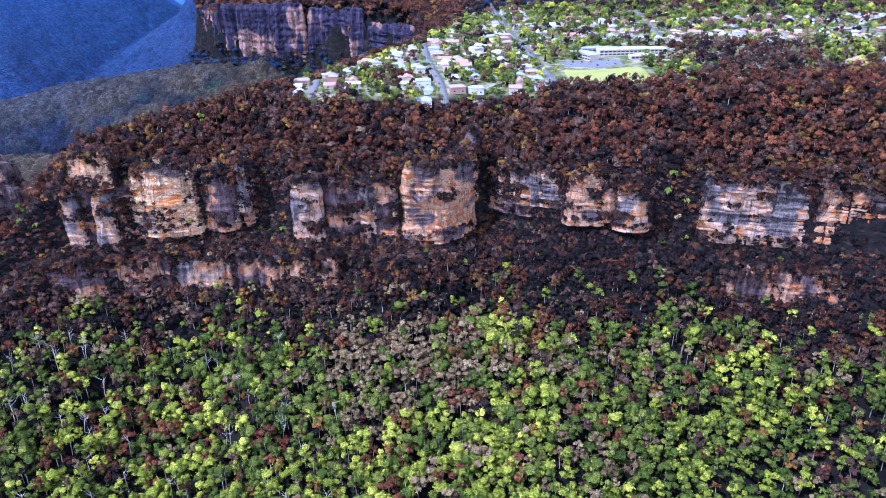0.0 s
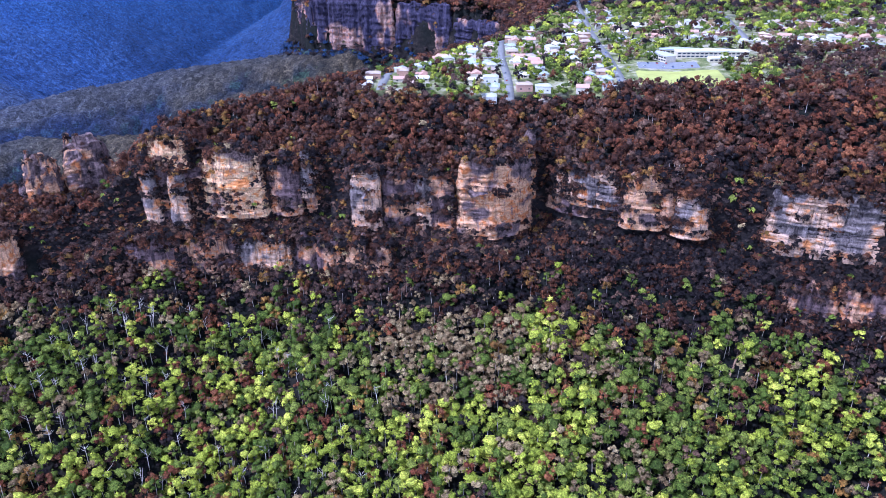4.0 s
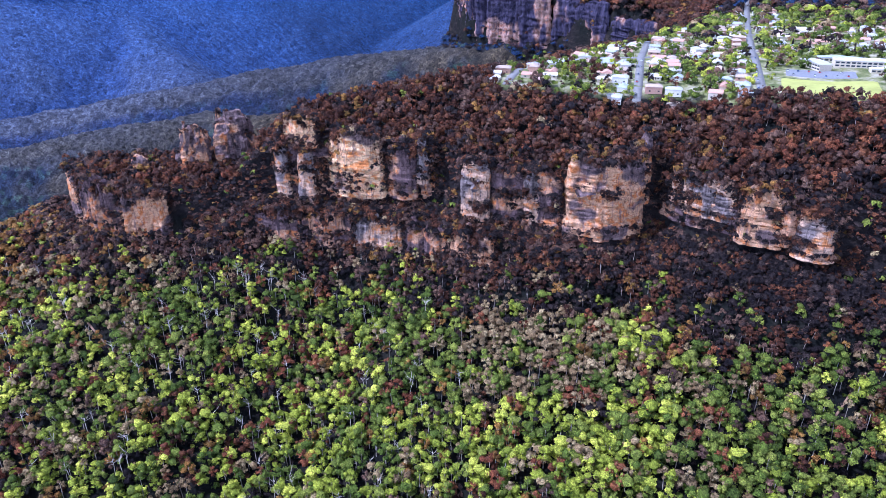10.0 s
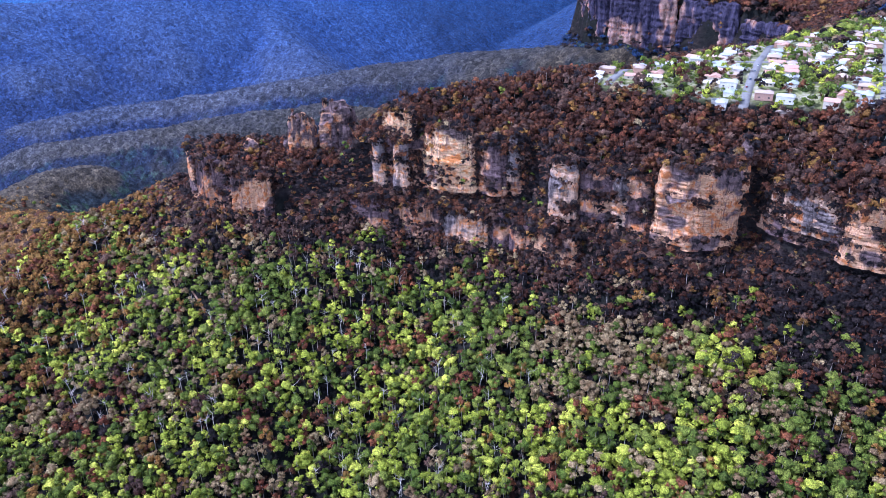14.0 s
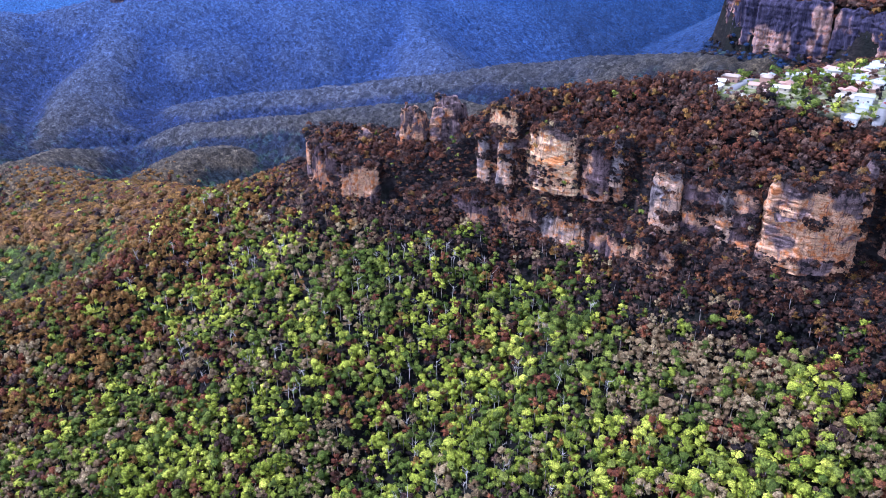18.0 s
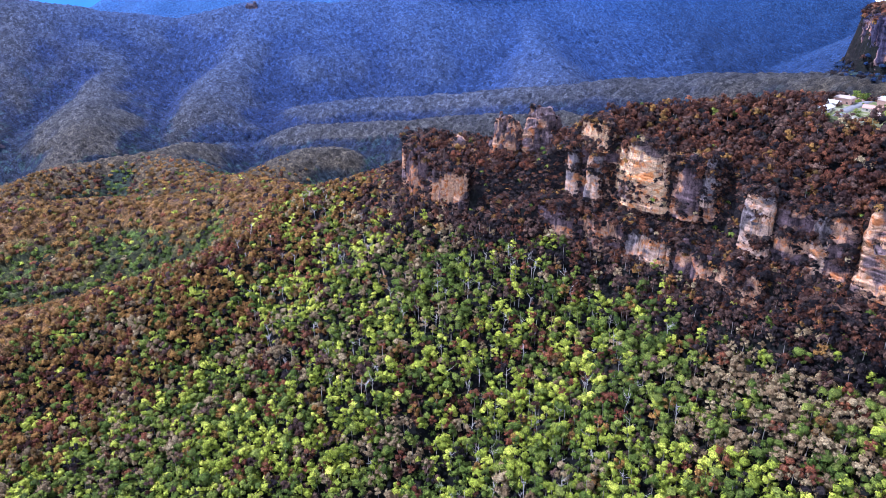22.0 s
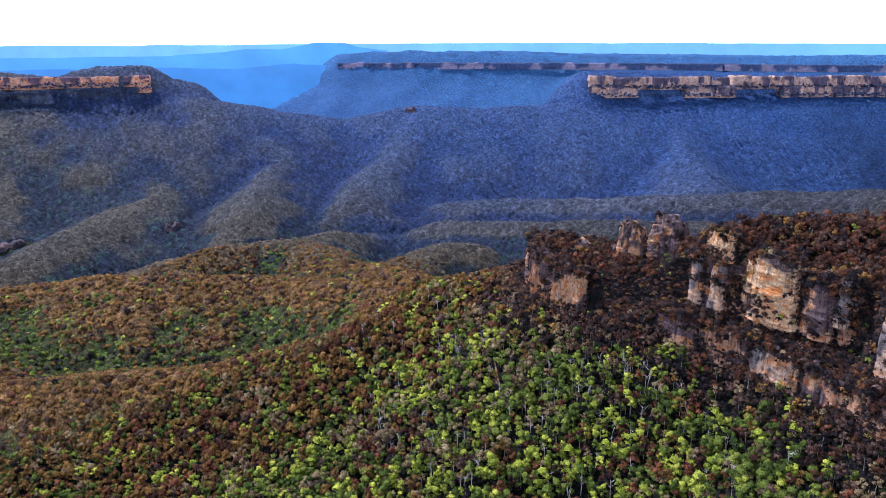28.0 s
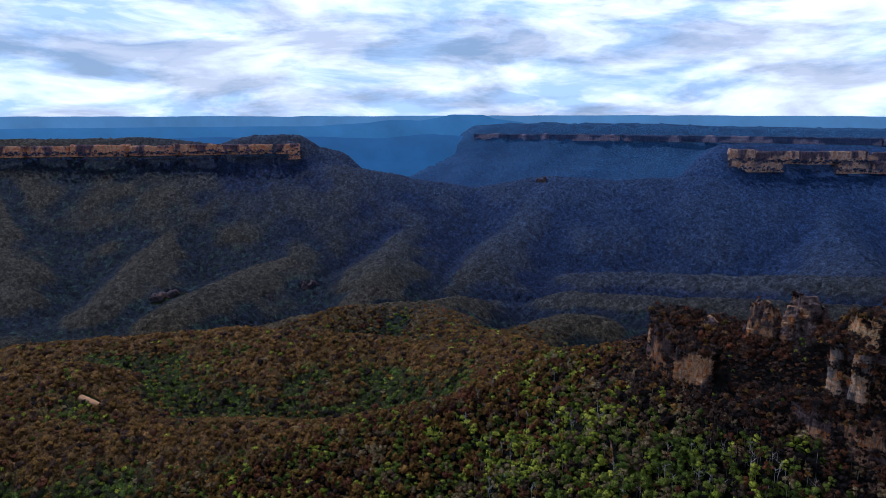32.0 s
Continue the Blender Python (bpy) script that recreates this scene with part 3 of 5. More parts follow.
    off -= 2.8 * np.clip(1 - crack / 0.10, 0, 1)
    off += lean * (1 - V) ** 1.3 - 2.5 * smooth(0.9, 1.0, V) - 9.0 * taper * smooth(8, -1, end)[:, None] * (back < 40)
    X, Y = px[:, None] + nx[:, None] * off, py[:, None] + ny[:, None] * off
    raw = fractal(S, Z * (1.3 if patch < 26 else 0.5), patch, 3, seed + 21) + FRESH.get(mat, 0.0) + 0.38 * (0.42 - V)
    fresh = smooth(0.02, 0.20, raw)
    # footholds for scrub: along the head and foot, and in drifts on the ledges
    if mat in FACES:
        lucky = np.random.RandomState(seed).uniform(0, 1, X.shape)
        held = (fractal(S * 0.6, Z * 1.6, 15, 3, seed + 9) > 0.34 - 0.25 * (scrub > 0.16)) & (lucky < scrub) & (V > 0.08)
        edge = np.minimum(S, S[-1:, :1] - S)
        held |= (edge < back + 3) & (edge > back - 4) & (lucky < 0.06)
        held |= (V < 0.2) & (V > 0.12) & (lucky < 0.06)
        LEDGES.append(np.stack([X[held], Y[held], Z[held]], -1))
        if scrub < 0.2:
            for step_out in (2.5, 7):
                FEET.append(np.stack([X[::4, 4] + nx[::4] * step_out, Y[::4, 4] + ny[::4] * step_out], -1))
        for step_in in (-3.2, -1, 4, 10):
            HEADS.append(np.stack([X[::3, -1] - nx[::3] * step_in, Y[::3, -1] - ny[::3] * step_in, Z[::3, -1] - 1.0], -1))
    # cap: two rows drawn back over the top
    reach = min(8.0, 0.2 * math.dist(path[0], path[-1]))
    inx, iny = -nx * reach, -ny * reach
    X = np.concatenate([X, X[:, -1:] + inx[:, None], X[:, -1:] + 2.2 * inx[:, None]], 1)
    Y = np.concatenate([Y, Y[:, -1:] + iny[:, None], Y[:, -1:] + 2.2 * iny[:, None]], 1)
    Z = np.concatenate([Z, Z[:, -1:] + 1.0, Z[:, -1:] - 6], 1)
    fresh = np.concatenate([fresh, fresh[:, -1:] * 0, fresh[:, -1:] * 0], 1)
    ob = mesh_object("rock_face", np.stack([X, Y, Z], -1).reshape(-1, 3), grid_faces(n, rows + 2), mat, parent, smooth_faces=False)
    put_points(ob.data, "fresh", fresh)
    return ob


cliff = tagged(empty("cliff"), "tall orange and grey sandstone cliff below the wooded rim", "cliff", kind="structure")
import itertools

# upper faces, from west to east: line in plan, top, base, bulge, ledge
UPPER = (
    (((-346, 602), (-334, 593), (-321, 598)), 184, 126, 2.0, 0.7),
    (((-318, 600), (-306, 594), (-292, 602)), 180, 130, 2.0, 0.7),
    (((-338, 608), (-318, 602), (-292, 606)), 211, 190, 2.0, 0.8),
    (((-288, 613), (-262, 605), (-236, 610), (-222, 618)), 199, 142, 3.0, 1.2),
    (((-224, 619), (-205, 617), (-188, 624)), 185, 142, 2.5, 0.7),
    (((-194, 626), (-186, 621), (-176, 627)), 198, 160, 1.5, 0.7),
    (((-141, 611), (-133, 605), (-112, 605), (-106, 611)), 190, 124, 1.4, 0.9),
    (((-104, 621), (-94, 616), (-84, 620)), 178, 132, 2.0, 0.6),
    (((-81, 617), (-70, 611), (-58, 616)), 183, 128, 1.8, 1.0),
    (((-58, 622), (-42, 620)), 168, 130, 2.0, 0.6),
    (((-41, 619), (-33, 610), (0, 613), (24, 632), (32, 648)), 200, 131, 2.6, 1.4),
    (((20, 640), (30, 646), (34, 656)), 220, 160, 1.2, 0.8),
    (((50, 650), (74, 634), (111, 625)), 188, 160, 2.2, 1.4),
    (((111, 623), (130, 616), (152, 617)), 189, 146, 2.6, 0.9),
    (((155, 615), (176, 606), (190, 612)), 179, 144, 2.6, 1.2),
    (((196, 636), (216, 632), (236, 630)), 170, 134, 2.4, 0.8),
    (((237, 622), (262, 613), (300, 608), (336, 602)), 181, 129, 2.0, 1.3),
    (((336, 602), (380, 592), (420, 580), (480, 560)), 180, 122, 2.0, 1.3),
    (((480, 560), (560, 545), (700, 520)), 178, 120, 3.0, 1.2),
)
LOWER = (
    (((-366, 568), (-340, 565), (-299, 573)), 121, 94, 2.4, 0.6),
    (((-302, 574), (-270, 580), (-244, 588)), 120, 95, 2.4, 0.6),
    (((-248, 588), (-225, 590), (-194, 595)), 121, 94, 2.4, 0.7),
    (((-198, 595), (-170, 592), (-143, 588)), 117, 95, 2.4, 0.7),
    (((-140, 587), (-122, 580), (-93, 584)), 122, 95, 2.0, 0.8),
    (((255, 585), (310, 577), (365, 566)), 109, 80, 2.4, 0.8),
    (((370, 572), (384, 562), (402, 567)), 97, 52, 2.0, 1.0),
    (((-582, 548), (-569, 534), (-552, 526), (-534, 519)), 152, 104, 2.6, 0.8),
    (((-537, 519), (-520, 511), (-498, 508), (-474, 510)), 149, 102, 2.6, 0.8),
    (((-477, 510), (-460, 512), (-444, 519), (-428, 529)), 143, 100, 2.6, 0.8),
)
STONE = (PALE_FACE, PALE_FACE, WARM_ROCK, WARM_ROCK, DARK_ROCK, PALE_FACE, PALE_FACE, DARK_ROCK, PALE_FACE, DARK_ROCK, ROCK, ROCK, PALE_FACE, ROCK, PALE_FACE, DARK_ROCK, PALE_FACE, ROCK, ROCK,
         DARK_ROCK, DARK_ROCK, PALE_FACE, DARK_ROCK, ROCK, DARK_ROCK, PALE_FACE, ROCK, DARK_ROCK, ROCK)
for k, (path, top, base, bulge, ledge) in enumerate(UPPER + LOWER):
    rock_face(cliff, path, top, base - 8, 100 + 13 * k, STONE[k], bulge=bulge, ledge=ledge, ragged=5 if k < len(UPPER) else 8, rows=100 if k < len(UPPER) else 60,
              taper=0.32 if k < len(UPPER) else 0.12, columns=0.3 if k < len(UPPER) else 1.3 if k < len(UPPER) + 7 else 1.9, scrub=0.10 if k < len(UPPER) + 7 else 0.13)
# the darker wall behind the standing faces
for k, (path, top, base) in enumerate((
        (((-346, 604), (-322, 599), (-292, 611), (-262, 612), (-226, 620), (-190, 629), (-171, 632)), 190, 128), (((-141, 612), (-106, 611), (-84, 616), (-58, 616), (-38, 614)), 180, 128),
        (((46, 660), (56, 650), (76, 637), (112, 626), (152, 618), (190, 615)), 180, 150), (((190, 640), (216, 636), (258, 622)), 174, 126))):
    rock_face(cliff, path, top, base - 8, 1300 + 13 * k, DARK_ROCK, bulge=4.0, ledge=1.0, ragged=6, scrub=0.165)


def pinnacle(x, y, rx, ry, base, top, seed, turn=0.0):
    """A free-standing sandstone stack: columns of unequal height grown together, with ledges and broken heads."""
    q = random.Random(seed)
    n, rows = 24, 40
    root = empty("rock_pinnacle", (x, y, base))
    for col in range(7):
        a0 = col * 1.05 + q.uniform(-0.3, 0.3)
        ox, oy = (0.0, 0.0) if col == 0 else (0.68 * rx * math.cos(a0), 0.68 * ry * math.sin(a0))
        size = 0.6 if col == 0 else q.uniform(0.32, 0.55)
        head = top if col == 0 else top - (top - base) * q.uniform(0.02, 0.5)
        a = np.linspace(0, 2 * math.pi, n, endpoint=False)
        v = np.linspace(0, 1, rows)
        A, V = np.meshgrid(a, v, indexing="ij")
        Z = base + (head - base) * V
        ca, sa = np.cos(A), np.sin(A)
        r = 1 + 0.45 * fractal(ca * 20 + 50 + 9 * col, sa * 20 + Z * 0.25, 12, 3, seed + col)
        layer = Z / 3.2 + 0.5 * fractal(ca * 9, sa * 9, 12, 2, seed + 1)
        r += 0.17 * (hash2(np.floor(layer), np.floor(A * 1.3 + col), seed) * 2 - 1) + 0.10 * (hash2(np.floor(layer), layer * 0, seed + 9) * 2 - 1) - 0.10 * (np.mod(layer, 1) < 0.22)
        r *= 1.25 - 0.38 * V - 0.3 * smooth(0.88, 1.0, V)
        X, Y = ox + rx * size * r * ca, oy + ry * size * r * sa
        Z = Z + 6 * fractal(ca * 12 + 9 + col, sa * 12, 9, 2, seed + 2) * smooth(0.7, 1, V)
        fresh = smooth(0.0, 0.2, fractal(ca * 16 + 30 * col, Z * 1.2 + sa * 10, 12, 3, seed + 4) + 0.3 * (0.55 - V) + 0.12)
        first, faces = 0, []
        verts = [(px_ * math.cos(turn) - py_ * math.sin(turn), px_ * math.sin(turn) + py_ * math.cos(turn), pz_ - base)
                  for px_, py_, pz_ in np.stack([X, Y, Z], -1).reshape(-1, 3)]
        for i in range(n):
            for j in range(rows - 1):
                i2 = (i + 1) % n
                faces.append((first + i * rows + j, first + i2 * rows + j, first + i2 * rows + j + 1, first + i * rows + j + 1))
        faces.append(tuple(first + i * rows + rows - 1 for i in range(n)))
        me = bpy.data.meshes.new("rock_column")
        me.from_pydata(verts, [], faces)
        me.materials.append(ROCK)
        put_points(me, "fresh", fresh)
        new("rock_column", me).parent = root
        LEDGES.append(np.array([(x, y, base)]) + np.array([verts[i * rows + q.choice((rows - 1, q.randrange(4, rows // 2), q.randrange(6, rows)))] for i in range(0, n, 2)]))
    return tagged(root, "weathered orange sandstone stack on the narrow spur", "rock", "stacks on the spur")


pinnacle(-411, 628, 24, 17, 120, 204, 3, 0.5)
pinnacle(-426, 622, 6, 5, 140, 203, 5, 0.5)
pinnacle(-448, 602, 19, 13, 120, 190, 7, 0.5)
pinnacle(-498, 572, 14, 10, 112, 160, 11, 0.5)

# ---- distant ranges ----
# shadow and blue haze are painted into this far stone
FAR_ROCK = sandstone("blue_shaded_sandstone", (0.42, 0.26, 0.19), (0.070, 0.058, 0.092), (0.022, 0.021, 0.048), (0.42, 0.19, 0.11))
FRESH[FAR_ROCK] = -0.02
far_cliff = tagged(empty("cliff_far"), "shadowed sandstone cliff across the bay", "cliff", kind="structure")
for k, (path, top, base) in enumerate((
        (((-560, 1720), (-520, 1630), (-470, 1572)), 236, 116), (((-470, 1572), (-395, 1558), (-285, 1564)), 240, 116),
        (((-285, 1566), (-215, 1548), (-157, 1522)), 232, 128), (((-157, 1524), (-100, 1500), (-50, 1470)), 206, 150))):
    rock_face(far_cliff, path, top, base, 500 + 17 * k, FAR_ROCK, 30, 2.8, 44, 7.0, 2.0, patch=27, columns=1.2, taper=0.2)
MESA_ROCK = sandstone("red_sandstone", (0.78, 0.39, 0.22), (0.19, 0.115, 0.14), (0.035, 0.034, 0.070), (0.74, 0.24, 0.09))
RANGE_ROCK = sandstone("cream_sandstone", (0.72, 0.48, 0.34), (0.19, 0.140, 0.17), (0.040, 0.038, 0.075), (0.66, 0.30, 0.16))
FRESH[MESA_ROCK], FRESH[RANGE_ROCK] = 0.30, 0.24
mesa_cliff = tagged(empty("cliff_mesa"), "long red cliff line round a forested mesa", "cliff", kind="structure")
wall_cliff = tagged(empty("cliff_range"), "pale cliff line along a forested range", "cliff", kind="structure")
TALUS = []


def tiers(parent, line, top, foot, seed, mat):
    """A far cliff line in two broken tiers, with trees on the ledge between them and along the foot; line runs with the valley on its right."""
    seg = [math.dist(p, q) for p, q in zip(line[:-1], line[1:])]
    cum = np.concatenate([[0], np.cumsum(seg)])
    q = random.Random(seed)
    for tier in (0, 1):
        s = 0.0
        while s < cum[-1] - 30:
            e = min(s + q.uniform(70, 190), cum[-1])
            at = np.linspace(s, e, 5)
            px_, py_ = np.interp(at, cum, [p[0] for p in line]), np.interp(at, cum, [p[1] for p in line])
            nx, ny = np.gradient(py_), -np.gradient(px_)
            ln = np.hypot(nx, ny)
            out_ = (18 if tier else 0) + q.uniform(-5, 5) + 5 * np.sin(np.linspace(0, 3.14, 5))
            path = [(float(a), float(b_)) for a, b_ in zip(px_ + nx / ln * out_, py_ + ny / ln * out_)]
            t, f = np.interp((s + e) / 2, (0, cum[-1]), top), np.interp((s + e) / 2, (0, cum[-1]), foot)
            mid_ = f + 0.45 * (t - f)
            if q.random() < (0.92, 0.68)[tier]:
                rock_face(parent, path, *((t + q.uniform(-4, 2), mid_ - 14) if tier == 0 else (mid_ + q.uniform(-9, 1), f - 16)), seed + int(s) + 7 * tier, mat, 40, 5, 14, 6, 1.5, ragged=2.2, patch=27, columns=2.2, taper=0.3)
            for a in np.arange(s, e, 4.5):
                bx, by = np.interp(a, cum, [p[0] for p in line]), np.interp(a, cum, [p[1] for p in line])
                k = min(int(np.searchsorted(cum, a)), len(line) - 1) or 1
                ux, uy = (line[k][1] - line[k - 1][1]) / seg[k - 1], -(line[k][0] - line[k - 1][0]) / seg[k - 1]
                far_ = (q.uniform(8, 19) if tier == 0 else q.uniform(30, 52))
                TALUS.append((bx + ux * far_, by + uy * far_, (mid_ if tier == 0 else f) - q.uniform(4, 12)))
            s = e + q.uniform(-4, 10)


tiers(mesa_cliff, ((-2440, -1500), (-2350, -900), (-2310, -560), (-2275, -260), (-2262, -60), (-2250, 60), (-2236, 178)), (285, 290), (238, 256), 600, MESA_ROCK)
tiers(wall_cliff, ((-1818, 1510), (-1790, 1580), (-1765, 1700), (-1730, 1950), (-1690, 2200), (-1600, 2700), (-1500, 3300)), (277, 256), (224, 192), 700, RANGE_ROCK)

PALE_ROCK = sandstone("pale_sandstone", (0.30, 0.20, 0.165), (0.15, 0.115, 0.125), (0.045, 0.036, 0.05), (0.32, 0.17, 0.12))
outcrops = tagged(empty("cliff_outcrops"), "small pale rock scars on forested valley slopes", "rock", kind="structure")
for k, (path, top, base) in enumerate((
        (((-2016, 930), (-2004, 948), (-1996, 966)), 16, -10), (((-1646, 146), (-1656, 168), (-1668, 192)), 14, -10), (((-1590, 48), (-1586, 58), (-1588, 68)), 9, -8),
        (((-1622, -222), (-1650, -196), (-1674, -156)), 14, -10))):
    level = max(float(surface(*p)) for p in path)
    rock_face(outcrops, path, level + top, level + base, 900 + 17 * k, PALE_ROCK, 12, 3, 12, 6.0, 1.6, 4.0, 8)

# ---- forest ----


GOLD = (1 + 5 ** 0.5) / 2
ROUND = np.array([(a, b * GOLD, 0) for a in (-1, 1) for b in (-1, 1)] + [(0, a, b * GOLD) for a in (-1, 1) for b in (-1, 1)] + [(b * GOLD, 0, a) for a in (-1, 1) for b in (-1, 1)]) / math.hypot(1, GOLD)
ROUND_FACES = [f for f in itertools.combinations(range(12), 3) if max(math.dist(ROUND[a], ROUND[b]) for a, b in itertools.combinations(f, 2)) < 1.1]
ROUND_FACES = [f if np.dot(np.cross(ROUND[f[1]] - ROUND[f[0]], ROUND[f[2]] - ROUND[f[0]]), ROUND[f[0]]) > 0 else f[::-1] for f in ROUND_FACES]


def crown_template(rng, lumps, leaves, deep, size, leaf, keep=-0.25):
    """Uneven leafy lobes set round an egg, with loose sprays standing out of them; unit width, the top at height 1, deep from top to foot."""
    vs, fs, centres = [], [], []
    for k in range(lumps):
        u = (k + rng.uniform(0.1, 0.9)) / lumps
        girth = math.sqrt(max(0.05, 1 - ((u - 0.6) / 0.68) ** 2))
        a, r = 2.4 * k + rng.uniform(-0.5, 0.5), (0.52 - 0.7 * size) * girth * rng.uniform(0.75, 1.15)
        wide_ = size * rng.uniform(0.8, 1.25) * (1 if lumps < 4 or k else 1.25)
        centres.append((Vector((r * math.cos(a), r * math.sin(a), 1 - size - u * (deep - 1.4 * size))), wide_))
        turn_ = Matrix.Rotation(rng.uniform(0, 6.3), 3, "Z") @ Matrix.Rotation(rng.uniform(0, 1), 3, "X")
        pts_ = [turn_ @ Vector(p) for p in ROUND]
        first = {}
        for f in ROUND_FACES:
            if sum(pts_[q].z for q in f) / 3 < keep:
                continue
            for q in f:
                if q not in first:
                    first[q] = len(vs)
                    g = pts_[q] * wide_ * rng.uniform(0.6, 1.2)
                    vs.append(centres[-1][0] + Vector((g.x, g.y, g.z * 0.95)))
            fs.append(tuple(first[q] for q in f))
    for k in range(leaves):
        c, size_ = centres[k % lumps]
        u, w = rng.uniform(0, 2 * math.pi), rng.uniform(-0.3, 1)
        q = math.sqrt(max(0, 1 - w * w))
        nrm = Vector((q * math.cos(u), q * math.sin(u), w))
        p = c + nrm * size_ * rng.uniform(0.8, 1.3)
        nrm = (nrm + Vector((rng.uniform(-1, 1), rng.uniform(-1, 1), rng.uniform(-0.2, 1))) * 0.6).normalized()
        t = nrm.orthogonal().normalized()
        t.rotate(Matrix.Rotation(rng.uniform(0, 6.3), 3, nrm))
        s = nrm.cross(t)
        a = leaf * rng.uniform(0.7, 1.4)
        fs.append((len(vs), len(vs) + 1, len(vs) + 2))
        vs += [p + t * a, p - t * a * 0.5 + s * a * rng.uniform(0.5, 1), p - t * a * 0.5 - s * a * rng.uniform(0.5, 1)]
    return np.array([tuple(v) for v in vs]), np.array(fs)


rng = random.Random(5)
# first half of each set: tall leafy crowns; second half: broad open crowns
FINE = [crown_template(rng, n, 92, d, 0.23, 0.078, -0.2) for n, d in ((5, 1.3), (6, 1.45), (6, 1.6), (5, 1.2))] + [crown_template(rng, n, 96, d, 0.19, 0.080, -0.1) for n, d in ((5, 0.95), (6, 1.05), (6, 0.9), (5, 1.1))]
SMALL = [crown_template(rng, n, 42, d, 0.27, 0.11, -0.1) for n, d in ((3, 1.1), (4, 1.25))] + [crown_template(rng, n, 46, d, 0.24, 0.11, -0.1) for n, d in ((3, 0.85), (4, 0.95))]
COARSE = [crown_template(rng, 1, 20, d, 0.40, 0.16, 0.1) for d in (0.9, 1.0, 0.8, 0.75)]
TINY = [crown_template(rng, 1, 4, 0.9, 0.44, 0.2, 0.1) for _ in range(6)]


def conifer_template(rng, tiers, points):
    """A pointed tree of ragged skirts; unit width and about twice as tall, its top at height 1."""
    vs, fs = [], []
    for k in range(tiers):
        rad, low, high = 0.5 * (1 - 0.8 * k / tiers), -1.0 + 1.8 * k / tiers, -1.0 + 1.8 * (k + 1.7) / tiers
        first, turn_ = len(vs), rng.uniform(0, 6)
        vs.append((0, 0, min(high, 1.0)))
        for q in range(points):
            out_ = rad * (1.1 if q % 2 else 0.7) * rng.uniform(0.85, 1.15)
            a = turn_ + q * 2 * math.pi / points
            vs.append((out_ * math.cos(a), out_ * math.sin(a), low + (0 if q % 2 else 0.12) + rng.uniform(-0.05, 0.05)))
        fs += [(first, first + 1 + q, first + 1 + (q + 1) % points) for q in range(points)]
    return np.array(vs), np.array(fs)


CONIFERS = [conifer_template(rng, 6, 10) for _ in range(4)]


def scatter(x0, x1, y0, y1, step, seed):
    r = np.random.RandomState(seed)
    gx_, gy_ = np.meshgrid(np.arange(x0, x1, step), np.arange(y0, y1, step), indexing="ij")
    return (gx_ + r.uniform(-0.55, 0.55, gx_.shape) * step).ravel(), (gy_ + r.uniform(-0.55, 0.55, gy_.shape) * step).ravel(), r


def put_faces(me, name, kind, values):
    """A value for each face, read by the materials."""
    put = me.attributes.new(name, kind, "FACE")
    put.data.foreach_set("color" if kind == "FLOAT_COLOR" else "value", np.asarray(values, np.float32).ravel())


